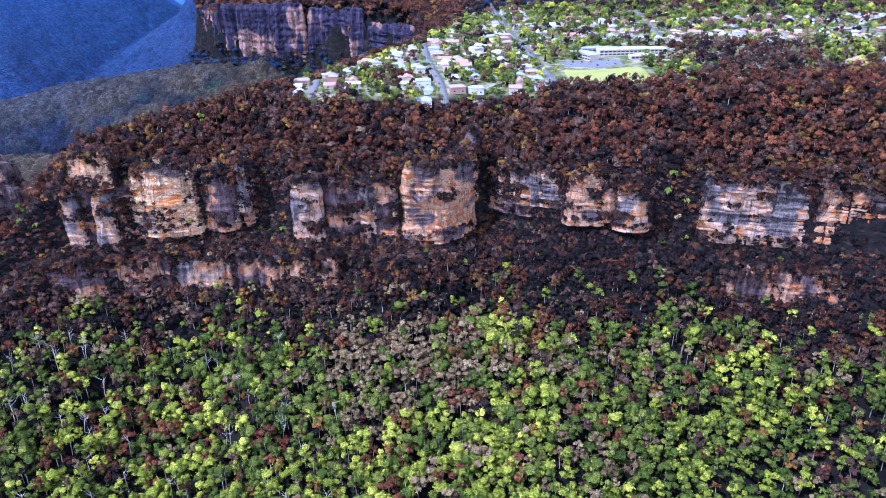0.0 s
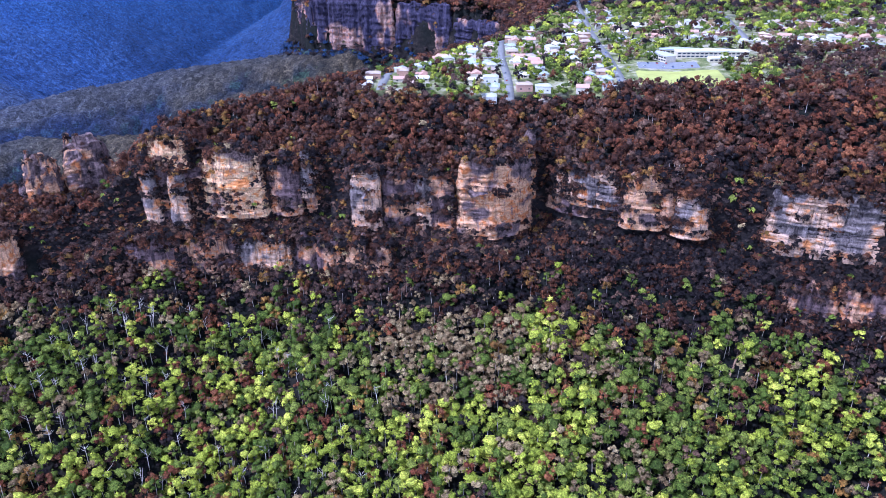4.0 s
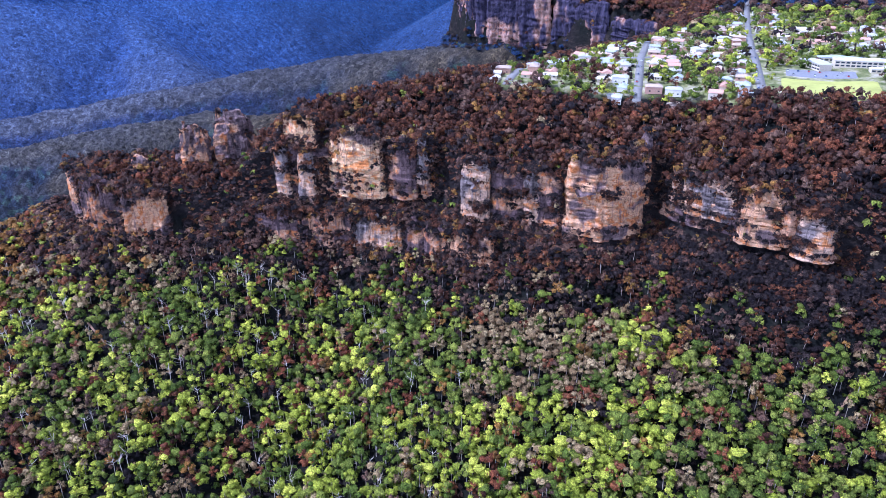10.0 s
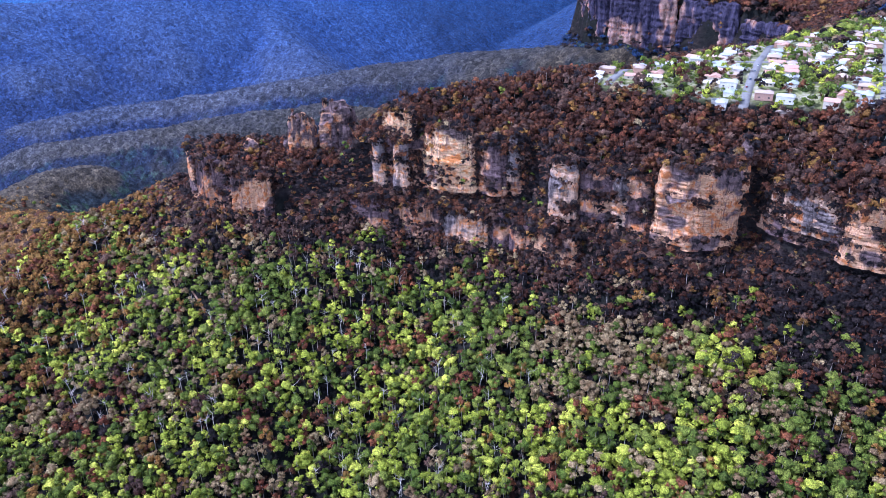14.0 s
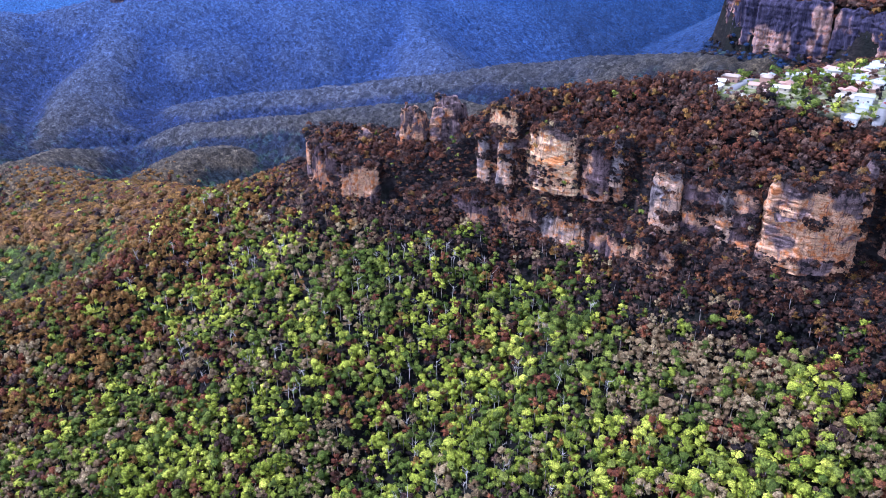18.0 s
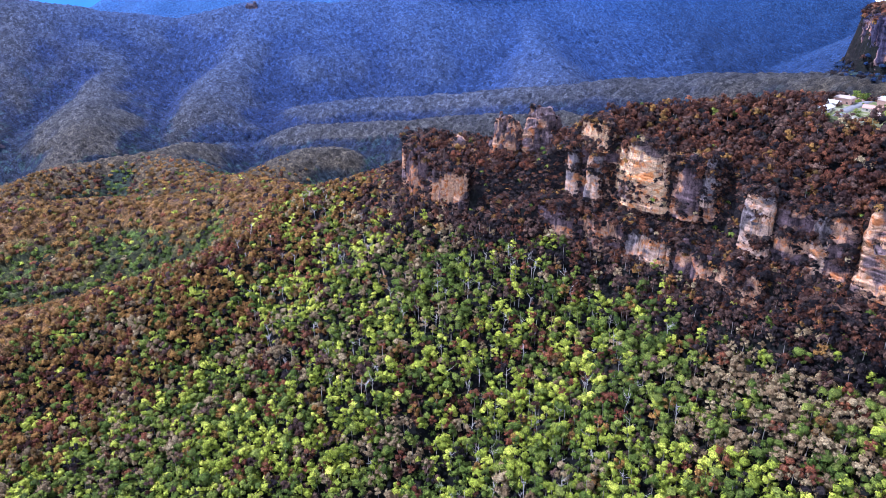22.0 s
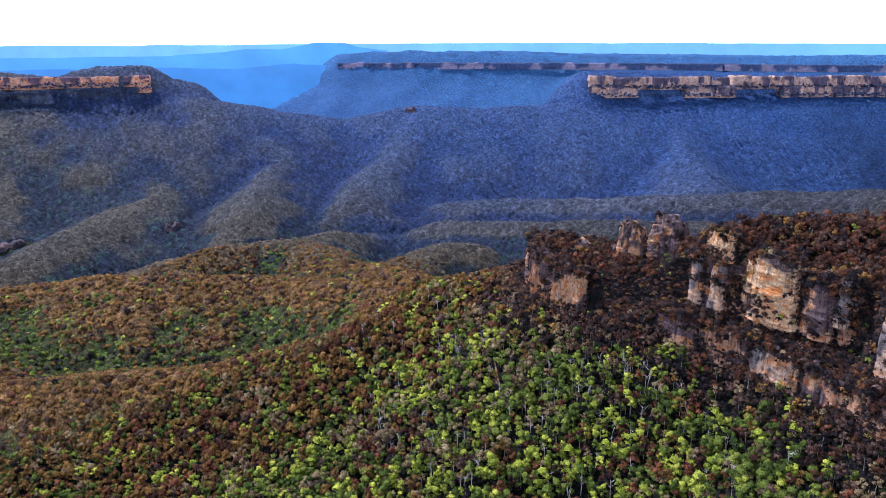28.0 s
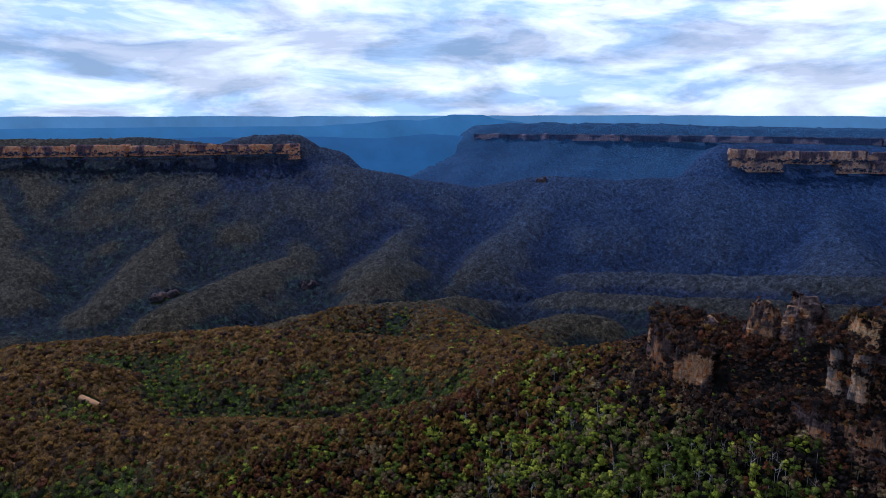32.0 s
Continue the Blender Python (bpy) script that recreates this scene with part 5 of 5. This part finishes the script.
x, y, z = x[ok], y[ok], z[ok]
species = choose(r, [0 * x, 0.03 + 0 * x, 0 * x, 0.04 + 0 * x, 0.35 + 0 * x, 0.6 + 0 * x])
forest("forest_foot", x, y, z, r.uniform(10, 15, len(x)), r.uniform(9, 14, len(x)), species, COARSE, r, "dark haze-blue trees below the far cliff")

SCARS = (([(-885, -196), (-896, -216)], 10), ([(-1626, -215), (-1662, -180), (-1676, -156)], 13), ([(-1590, 50), (-1588, 66)], 9), ([(-1648, 150), (-1668, 190)], 12), ([(-2012, 935), (-1998, 960)], 14))


def wooded(x, y):
    """False on the bare rock scars and the clearing."""
    clear = np.full(np.shape(x), True)
    for way, gap in SCARS:
        clear &= line_distance(x, y, way)[0] > gap
    return clear


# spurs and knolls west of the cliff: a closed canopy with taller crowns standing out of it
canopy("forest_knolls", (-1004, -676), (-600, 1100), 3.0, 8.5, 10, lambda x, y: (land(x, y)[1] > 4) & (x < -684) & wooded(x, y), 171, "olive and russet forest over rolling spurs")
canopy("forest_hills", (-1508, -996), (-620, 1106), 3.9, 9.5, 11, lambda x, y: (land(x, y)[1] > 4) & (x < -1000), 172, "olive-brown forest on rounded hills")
x, y, r = scatter(-1280, -690, -440, 940, 8.6, 4)
z, d = surface(x, y), land(x, y)[1]
low, high = np.maximum(hollow(x, y), 0), np.maximum(-hollow(x, y), 0)
drift = fractal(x, y, 130, 3, 71)
ok = (d > 6) & (r.uniform(0, 1, len(x)) < smooth(0.80, 0.62, (-0.9 * x + 0.8 * y) / 2000)) & wooded(x, y)
x, y, z, low, high, drift = (v[ok] for v in (x, y, z, low, high, drift))
species = choose(r, [0.04 + 0.10 * low, 0.06 + 1.5 * low + 0.3 * np.maximum(drift, 0), 0.02 + 0 * x, 0.14 * (1 - low), 0.06 + 0.2 * low, 0 * x, 0.75 * (1 - 0.7 * low) + 0.5 * high, 0.14 * (1 - low), 0.05 + 0 * x])
forest("forest_spurs", x, y, z, r.uniform(7.5, 11.5, len(x)), r.uniform(8, 12.5, len(x)), species, COARSE, r, "olive and russet crowns over the near spurs")

# the valley and the ranges behind


def valley_wood(x, y):
    d = land(x, y)[1]
    bearing = np.degrees(np.arctan2(200 - x, y - 50))
    return (d > 22) & (y + 0.9 * x < 2200) & (bearing < 113)


canopy("forest_valley", (-2470, -1498), (-1300, 3300), 4.9, 9.5, 9, lambda x, y: valley_wood(x, y) & (x < -1504) & wooded(x, y), 173, "haze-blue gum forest filling the valley")
canopy("forest_bay", (-1510, 60), (1096, 2200), 6.0, 12, 12, lambda x, y: valley_wood(x, y) & (y > 1100), 174, "haze-blue gum forest below the far cliffs")
canopy("forest_bay", (-1510, -400), (2194, 3400), 10, 16, 14, lambda x, y: (y > 2200) & (y + 0.9 * x < 3000) & ((land(x, y)[1] > 4) | (x < -600)), 176, "haze-blue gum forest of the far valley")
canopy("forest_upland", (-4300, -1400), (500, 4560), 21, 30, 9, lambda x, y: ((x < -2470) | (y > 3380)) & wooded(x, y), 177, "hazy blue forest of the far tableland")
canopy("forest_bay", (-690, -200), (700, 1106), 5.0, 11, 11, lambda x, y: valley_wood(x, y) & (x > -686), 175, "haze-blue gum forest below the far cliffs")

x, y, z = np.array(TALUS).T
r = np.random.RandomState(21)
species = choose(r, [0 * x, 0 * x, 0 * x, 0 * x, 0.06 + 0 * x, 0.94 + 0 * x])
forest("forest_talus", x, y, z, r.uniform(7, 13, len(x)), r.uniform(5, 13, len(x)), species, TINY, r, "dark haze-blue trees on the ledges and talus of far cliffs")

# far cliff line and the horizon's ranges, both coloured blue for haze
# blue haze is mixed into this stone's colours
HAZE_ROCK = sandstone("haze_blue_sandstone", (0.34, 0.29, 0.36), (0.10, 0.125, 0.22), (0.05, 0.08, 0.17), (0.40, 0.27, 0.27))
upland_cliff = tagged(empty("cliff_upland"), "pale haze-blue cliff line below a far tableland", "cliff", kind="structure")
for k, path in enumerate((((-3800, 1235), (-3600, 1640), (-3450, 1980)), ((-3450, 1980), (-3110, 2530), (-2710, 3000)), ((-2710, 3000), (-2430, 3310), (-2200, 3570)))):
    rock_face(upland_cliff, path, 268, 232, 800 + 17 * k, HAZE_ROCK, 80, 14, 10, 16, 3, patch=60)


def skyline(name, distance, a0, a1, heights, foot, seed, rough, color):
    """A far range as a long ridge, seen across the basin, glowing blue in place of haze."""
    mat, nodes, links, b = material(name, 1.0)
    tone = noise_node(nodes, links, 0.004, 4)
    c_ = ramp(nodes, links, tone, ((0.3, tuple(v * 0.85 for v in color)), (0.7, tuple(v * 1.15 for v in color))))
    # the range gives off its haze blue itself, hardly lit by the sun
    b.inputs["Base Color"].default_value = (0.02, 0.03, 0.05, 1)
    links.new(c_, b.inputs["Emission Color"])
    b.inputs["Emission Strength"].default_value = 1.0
    ang = np.radians(np.linspace(a0, a1, 260))
    top = np.interp(np.degrees(ang), *zip(*heights)) + fractal(np.degrees(ang) * 10, ang * 0 + seed, 18, 4, seed) * rough
    rows = []
    for dist, h in ((distance - 420, foot + 0 * top), (distance - 200, foot + 0.55 * (top - foot)), (distance - 60, top), (distance + 30, top - 6), (distance + 60, foot + 0 * top)):
        rows.append(np.stack([220 - np.sin(ang) * dist, 68 + np.cos(ang) * dist, h], -1))
    ob = mesh_object(name, np.stack(rows, 1).reshape(-1, 3), grid_faces(260, 5), mat)
    return tagged(ob, "haze-blue glowing far range on the horizon", "mountains", kind="structure")


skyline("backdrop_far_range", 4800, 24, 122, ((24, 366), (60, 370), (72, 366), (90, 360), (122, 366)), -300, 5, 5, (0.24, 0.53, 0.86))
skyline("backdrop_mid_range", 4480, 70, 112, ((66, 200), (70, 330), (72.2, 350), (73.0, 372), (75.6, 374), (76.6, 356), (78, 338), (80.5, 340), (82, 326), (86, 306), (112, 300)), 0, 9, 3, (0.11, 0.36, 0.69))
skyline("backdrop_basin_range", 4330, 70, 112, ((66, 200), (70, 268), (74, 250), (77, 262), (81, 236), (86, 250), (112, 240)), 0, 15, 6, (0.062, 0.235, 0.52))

# ---- tracks and bare ground ----


def drape(name, way, width, mat, lift, label, category, step=4.0):
    """A strip laid along a line on the ground."""
    cum = np.concatenate([[0], np.cumsum([math.dist(p, q) for p, q in zip(way[:-1], way[1:])])])
    s = np.linspace(0, cum[-1], max(int(cum[-1] / step), 3))
    px, py = np.interp(s, cum, [p[0] for p in way]), np.interp(s, cum, [p[1] for p in way])
    for _ in range(2):
        px[1:-1], py[1:-1] = (px[:-2] + 2 * px[1:-1] + px[2:]) / 4, (py[:-2] + 2 * py[1:-1] + py[2:]) / 4
    tx, ty = np.gradient(px), np.gradient(py)
    ln = np.hypot(tx, ty)
    nx, ny = ty / ln, -tx / ln
    half = width / 2 * (1 + (0.3 * fractal(s, s * 0, 9, 3, 5) if mat in (EARTH, CLAY) else 0 * s))
    cols = [(-1, -0.4), (-1, lift), (1, lift), (1, -0.4)]
    v = []
    for side, up in cols:
        xx, yy = px + nx * side * half, py + ny * side * half
        base = np.maximum(surface(px, py), surface(xx, yy)) if up > 0 else surface(xx, yy)
        v.append(np.stack([xx, yy, base + up], -1))
    ob = mesh_object(name, np.stack(v, 1).reshape(-1, 3), grid_faces(len(s), 4), mat)
    return tagged(ob, label, category, kind="structure")


def plain(name, color, rough=0.8, spread=0.15, scale=1.2):
    m_, nodes, links, b = material(name, rough)
    lo, hi = tuple(v * (1 - spread) for v in color), tuple(min(v * (1 + spread), 1) for v in color)
    links.new(ramp(nodes, links, noise_node(nodes, links, scale, 5, 0.65), ((0.3, lo), (0.7, hi))), b.inputs["Base Color"])
    return m_


EARTH = plain("pale_earth", (0.27, 0.165, 0.105), 1.0, 0.3, 0.5)
CLAY = plain("orange_clay", (0.78, 0.42, 0.21), 1.0, 0.2, 0.3)
ASPHALT = plain("bleached_asphalt", (0.20, 0.19, 0.17), 0.9, 0.15, 0.3)
GRASS = plain("mown_grass", (0.36, 0.36, 0.085), 1.0, 0.2, 0.06)
CONCRETE = plain("concrete", (0.20, 0.20, 0.20), 0.85, 0.15, 0.4)

drape("track_slope", TRACK, 1.7, EARTH, 0.5, "narrow pale earth walking track", "track")
drape("track_bend", BEND, 1.7, EARTH, 0.5, "narrow pale earth walking track", "track")
drape("track_slide", SLIDE, 1.6, EARTH, 0.5, "pale bare earth slip between trees", "track")
drape("track_clearing", [(-899, -221), (-891, -206), (-883, -191)], 9, CLAY, 1.2, "small bare orange clearing", "clearing", 3.0)

# ---- town ----
ROAD_LINES = (
    [(4, 728), (-4, 800), (-18, 919), (-28, 1080), (-20, 1320), (-10, 1600)],
    [(119, 750), (117, 800), (110, 960), (103, 1137), (98, 1400), (95, 1700)],
    [(-136, 742), (-140, 800), (-150, 905), (-120, 960)],
    [(-150, 905), (-60, 915), (-18, 919), (108, 1000), (260, 1010), (500, 1000), (900, 1040)],
    [(103, 1137), (300, 1130), (600, 1150), (950, 1170)],
    [(100, 1290), (400, 1280), (950, 1310)],
    [(300, 1010), (310, 1130), (330, 1290), (340, 1600)],
    [(600, 1010), (610, 1150), (640, 1600)],
    [(330, 760), (430, 800), (560, 800), (620, 900), (600, 1010)],
)
for way in ROAD_LINES:
    drape("road", way, 9.0, ASPHALT, 0.35, "grey asphalt street through the town", "road", 12)

ROOFS = [plain("terracotta_tiles", (0.50, 0.29, 0.20)), plain("faded_pink_tiles", (0.58, 0.42, 0.33)), plain("grey_iron_roof", (0.42, 0.41, 0.37), 0.6),
         plain("white_iron_roof", (0.70, 0.66, 0.58), 0.6), plain("brown_tiles", (0.40, 0.31, 0.23)), plain("blue_grey_iron_roof", (0.38, 0.41, 0.41), 0.6)]
WALLS = [plain("cream_render", (0.58, 0.50, 0.36)), plain("red_brick", (0.42, 0.25, 0.17)), plain("white_weatherboard", (0.66, 0.62, 0.53))]
ROOF_WORDS = ("terracotta tiled", "faded pink tiled", "grey iron", "white iron", "brown tiled", "blue-grey iron")
m, nodes, links, b = material("window_glass", 0.12)
b.inputs["Base Color"].default_value, b.inputs["Specular IOR Level"].default_value = (0.03, 0.04, 0.05, 1), 0.6
GLASS = m


def data(name, bm, mat):
    me_ = bpy.data.meshes.new(name)
    bm.to_mesh(me_)
    bm.free()
    me_.materials.append(mat)
    return me_


def box_mesh(name, x0, x1, y0, y1, z0, z1, mat, bevel=0.0):
    bm = bmesh.new()
    bmesh.ops.create_cube(bm, size=1, matrix=Matrix.LocRotScale(((x0 + x1) / 2, (y0 + y1) / 2, (z0 + z1) / 2), None, (x1 - x0, y1 - y0, z1 - z0)))
    if bevel:
        bmesh.ops.bevel(bm, geom=bm.edges, offset=bevel, segments=1, affect="EDGES")
    return data(name, bm, mat)


def roof_mesh(w, l, eave, rise, hip, mat):
    """A hipped or gabled roof with overhanging eaves and some thickness."""
    bm = bmesh.new()
    a, c_ = w / 2 + 0.5, l / 2 + 0.5
    low = [bm.verts.new((sx * a, sy * c_, eave)) for sx, sy in ((-1, -1), (1, -1), (1, 1), (-1, 1))]
    edge = [bm.verts.new((v.co.x, v.co.y, eave + 0.25)) for v in low]
    ridge = [bm.verts.new((0, -c_ + hip, eave + rise)), bm.verts.new((0, c_ - hip, eave + rise))]
    bm.faces.new(low[::-1])
    for k in range(4):
        bm.faces.new((low[k], low[(k + 1) % 4], edge[(k + 1) % 4], edge[k]))
    bm.faces.new((edge[0], edge[1], ridge[0]))
    bm.faces.new((edge[1], edge[2], ridge[1], ridge[0]))
    bm.faces.new((edge[2], edge[3], ridge[1]))
    bm.faces.new((edge[3], edge[0], ridge[0], ridge[1]))
    return data("roof", bm, mat)


def house_kind(k, full=True):
    q = random.Random(900 + k)
    w, l = q.uniform(8.5, 11), q.uniform(12, 17)
    h = 3.0 if k % 4 else 5.6
    root = empty("house")
    child("wall", box_mesh("wall", -w / 2, w / 2, -l / 2, l / 2, -1.5, h, WALLS[k % 3]), root)
    roof = child("roof", roof_mesh(w, l, h, q.uniform(2.2, 3.0), 0 if k % 3 == 0 else w * 0.45, ROOFS[k % 6]), root)
    if not full:
        return finish_house(root, k)
    child("chimney", box_mesh("chimney", w * 0.2, w * 0.2 + 0.8, -l * 0.2, -l * 0.2 + 0.9, h + 0.8, h + 3.2, WALLS[1], 0.05), roof)
    wing = child("wing", box_mesh("wall", w / 2 - 0.5, w / 2 + 4.5, -l / 2 + 1, -l / 2 + 6.5, -1.5, h - 0.3, WALLS[k % 3]), root)
    wr = child("wing_roof", roof_mesh(5.6, 5.6, h - 0.3, 1.5, 2.2, ROOFS[k % 6]), wing)
    wr.location = (w / 2 + 2, -l / 2 + 3.7, 0)
    for side in (-1, 1):
        for at in (-0.28, 0.25):
            child("window", box_mesh("window", side * w / 2 - 0.06, side * w / 2 + 0.06, at * l - 0.9, at * l + 0.9, 0.9, 2.2, GLASS), root)
    child("window", box_mesh("window", -1.4, 1.4, -l / 2 - 0.06, -l / 2 + 0.06, 0.8, 2.2, GLASS), root)
    return finish_house(root, k)


def finish_house(root, k):
    tagged(root, "%s roofed %s house among garden trees" % (ROOF_WORDS[k % 6], ("cream rendered", "red brick", "white weatherboard")[k % 3]), "house", "houses of the town")
    return root


kinds = [house_kind(k) for k in range(12)] + [house_kind(k, False) for k in range(12)]
SITES = []
SCHOOL = (128, 300, 735, 985)
lots = random.Random(17)


def free(hx, hy, gap):
    if SCHOOL[0] < hx < SCHOOL[1] and SCHOOL[2] < hy < SCHOOL[3] or 290 < hx < 440 and 760 < hy < 960:
        return False
    if any(math.hypot(hx - p[0], hy - p[1]) < gap for p in SITES):
        return False
    return all(float(line_distance(hx, hy, way)[0]) > 13.5 for way in ROAD_LINES) and bool(inside(np.array(hx), np.array(hy), TOWN))


for way in ROAD_LINES:
    for p, q in zip(way[:-1], way[1:]):
        run = math.dist(p, q)
        ux, uy = (q[0] - p[0]) / run, (q[1] - p[1]) / run
        at = 8.0
        while at < run:
            for side in (-1, 1):
                for row in (16, 38):
                    hx, hy = p[0] + ux * at - uy * side * row + lots.uniform(-4, 4), p[1] + uy * at + ux * side * row + lots.uniform(-5, 5)
                    if lots.random() < 0.9 and hy < 1420 and free(hx, hy, 16.0) and sum((p_[1] < 1050) == (hy < 1050) for p_ in SITES) < (200 if hy < 1050 else 190):
                        SITES.append((hx, hy, math.degrees(math.atan2(uy, ux)) + 90 * (lots.random() < 0.35) + lots.uniform(-6, 6)))
            at += 20
used = set()
for hx, hy, turn_ in SITES:
    k = lots.randrange(12) + (12 if hy > 1050 else 0)
    place_ = pose(hx, hy, float(surface(hx, hy)) + 0.3, 0, 0, turn_)
    if k not in used:
        used.add(k)
        kinds[k].matrix_basis = place_
    else:
        copy_thing(kinds[k], place_)

# school buildings, car park and oval


def long_building(name, cx, cy, w, l, h, turn_, roof_mat, label, windows):
    root = empty(name)
    root.matrix_basis = pose(cx, cy, float(surface(cx, cy)), 0, 0, turn_)
    child("wall", box_mesh("wall", -w / 2, w / 2, -l / 2, l / 2, -2, h, WALLS[0]), root)
    child("roof", roof_mesh(w, l, h, 1.6, 0, roof_mat), root)
    for floor_ in range(int(h // 3.2)):
        for k in range(windows):
            at = -w / 2 + (k + 0.5) * w / windows
            child("window", box_mesh("window", at - w / windows * 0.36, at + w / windows * 0.36, -l / 2 - 0.08, -l / 2 + 0.05, 0.9 + floor_ * 3.2, 2.6 + floor_ * 3.2, GLASS), root)
    return tagged(root, label, "school building", "school buildings")


long_building("school_hall", 232, 900, 84, 15, 7, 6, ROOFS[3], "long white-roofed two-storey school block beside the oval", 16)
long_building("school_wing", 172, 885, 38, 14, 6.6, -62, ROOFS[2], "grey-roofed school wing with window bands", 8)
long_building("school_office", 240, 872, 34, 11, 3.6, 6, ROOFS[3], "low white-roofed school annexe", 7)
long_building("school_shed", 200, 930, 46, 12, 4, 2, ROOFS[5], "low blue-grey roofed school shed", 8)


def patch(name, x0, x1, y0, y1, mat, lift, label, category, skew=0.0):
    xs, ys = np.linspace(x0, x1, 16), np.linspace(y0, y1, 14)
    X, Y = np.meshgrid(xs, ys, indexing="ij")
    X = X + skew * (Y - y0)
    v = np.stack([X, Y, surface(X, Y) + lift], -1)
    v[0, :, 2] -= lift + 0.4
    v[-1, :, 2] -= lift + 0.4
    v[:, 0, 2] -= lift + 0.4
    v[:, -1, 2] -= lift + 0.4
    return tagged(mesh_object(name, v.reshape(-1, 3), grid_faces(16, 14), mat), label, category, kind="structure")


patch("ground_oval", 134, 228, 752, 830, GRASS, 0.5, "yellow-green mown sports oval", "sports field")
patch("pavement_school", 140, 212, 838, 872, CONCRETE, 0.45, "pale paved school car park", "car park")
patch("pavement_lookout", -262, -226, 852, 872, CONCRETE, 0.6, "pale paved lookout terrace at the rim", "terrace")

CAR_PAINT = [plain("white_paint", (0.8, 0.8, 0.8), 0.3, 0.03), plain("silver_paint", (0.5, 0.51, 0.53), 0.3, 0.03), plain("blue_paint", (0.08, 0.14, 0.32), 0.3, 0.03), plain("red_paint", (0.45, 0.05, 0.04), 0.3, 0.03)]
RUBBER = plain("tyre_rubber", (0.03, 0.03, 0.03), 0.9, 0.1)


def car_kind(k):
    root = empty("car")
    bm = bmesh.new()
    bmesh.ops.create_cube(bm, size=1, matrix=Matrix.LocRotScale((0, 0, 0.62), None, (1.8, 4.4, 0.7)))
    bmesh.ops.bevel(bm, geom=bm.edges, offset=0.14, segments=2, affect="EDGES")
    child("body", data("body", bm, CAR_PAINT[k]), root)
    bm = bmesh.new()
    bmesh.ops.create_cone(bm, cap_ends=True, segments=4, radius1=1.45, radius2=1.05, depth=0.6, matrix=Matrix.Translation((0, -0.2, 1.22)) @ Matrix.Diagonal((0.86, 1.25, 1, 1)) @ Matrix.Rotation(math.pi / 4, 4, "Z"))
    child("cabin", data("cabin", bm, GLASS), root)
    for sx in (-0.82, 0.82):
        for sy in (-1.4, 1.4):
            bm = bmesh.new()
            bmesh.ops.create_cone(bm, cap_ends=True, segments=12, radius1=0.33, radius2=0.33, depth=0.22, matrix=Matrix.Translation((sx, sy, 0.33)) @ Matrix.Rotation(math.pi / 2, 4, "Y"))
            child("wheel", data("wheel", bm, RUBBER), root)
    return tagged(root, "parked %s car on grey paving" % ("white", "silver", "dark blue", "red")[k], "car", "parked cars")


cars = [car_kind(k) for k in range(4)]
spots = [(144 + 5.2 * k, 846 if k % 2 else 862, 0) for k in range(12) if k not in (3, 8)]
spots += [(119 - 3.4 - (y_ - 760) * 0.024, y_, 0) for y_ in (775, 806, 850, 868, 930, 1010)] + [(-0.5 - (y_ - 745) * 0.09, y_, 3) for y_ in (752, 781, 815, 862, 900)]
for k, (cx, cy, turn_) in enumerate(spots):
    place_ = pose(cx, cy, float(surface(cx, cy)) + (0.42 if k > 9 else 0.46), 0, 0, turn_)
    if k < 4:
        cars[k].matrix_basis = place_
    else:
        copy_thing(cars[(k * 7) % 4], place_)

# gardens, parks and street trees
x, y, r = scatter(-200, 1000, 700, 1900, 10.5, 6)
ok = inside(x, y, TOWN) & (y - 0.6 * x < 1650)
for way in ROAD_LINES:
    ok &= line_distance(x, y, way)[0] > 7.5
for hx, hy, _ in SITES:
    ok &= np.hypot(x - hx, y - hy) > 9.5
ok &= ~((x > 130) & (x < 232) & (y > 748) & (y < 880)) & ~((x > 178) & (x < 286) & (y > 860) & (y < 945))
wood = (x > 285) & (x < 445) & (y > 740) & (y < 960)
ok &= wood | (r.uniform(0, 1, len(x)) < np.where(y > 1400, 1.0, 0.78))
x, y, wood = x[ok], y[ok], wood[ok]
z = surface(x, y)
# farther woods behind the town take the haze-tinted and dark leaves
back_wood = smooth(1340, 1440, y)
species = choose(r, [0.17 * ~wood * (1 - back_wood) + 0.004, 0.5 * ~wood * (1 - 0.7 * back_wood) + 0.03, 0.06 * (1 - back_wood) + 0.1 * wood, 0.06 + 0.3 * wood, 0.12 + 0.2 * wood + 0.7 * back_wood, 0.5 * back_wood, 0 * x, 0.12 + 0.7 * wood + 0.3 * back_wood])
wide = 6 + 10 * r.uniform(0, 1, len(x)) ** 1.6 + 3 * smooth(1000, 1400, y)
far_trees = y > 1020
for sel, templates in ((~far_trees, SMALL), (far_trees, COARSE)):
    forest("trees_town", x[sel], y[sel], z[sel], wide[sel], (wide * r.uniform(0.9, 1.25, len(x)))[sel], species[sel], templates, r, "lime, green and bare garden trees of the town")

# tall dark conifers between the gardens
x, y, r = scatter(-150, 900, 735, 1400, 21, 9)
ok = inside(x, y, TOWN) & (r.uniform(0, 1, len(x)) < 0.5) & ~((x > 128) & (x < 300) & (y > 740) & (y < 950))
for way in ROAD_LINES:
    ok &= line_distance(x, y, way)[0] > 8
for hx, hy, _ in SITES:
    ok &= np.hypot(x - hx, y - hy) > 10
x, y = x[ok], y[ok]
wide = r.uniform(6, 11, len(x))
forest("conifers_town", x, y, surface(x, y), wide, wide * 1.05, np.where(r.uniform(0, 1, len(x)) < 0.6, 1, 4), CONIFERS, r, "tall dark green conifers in town gardens")
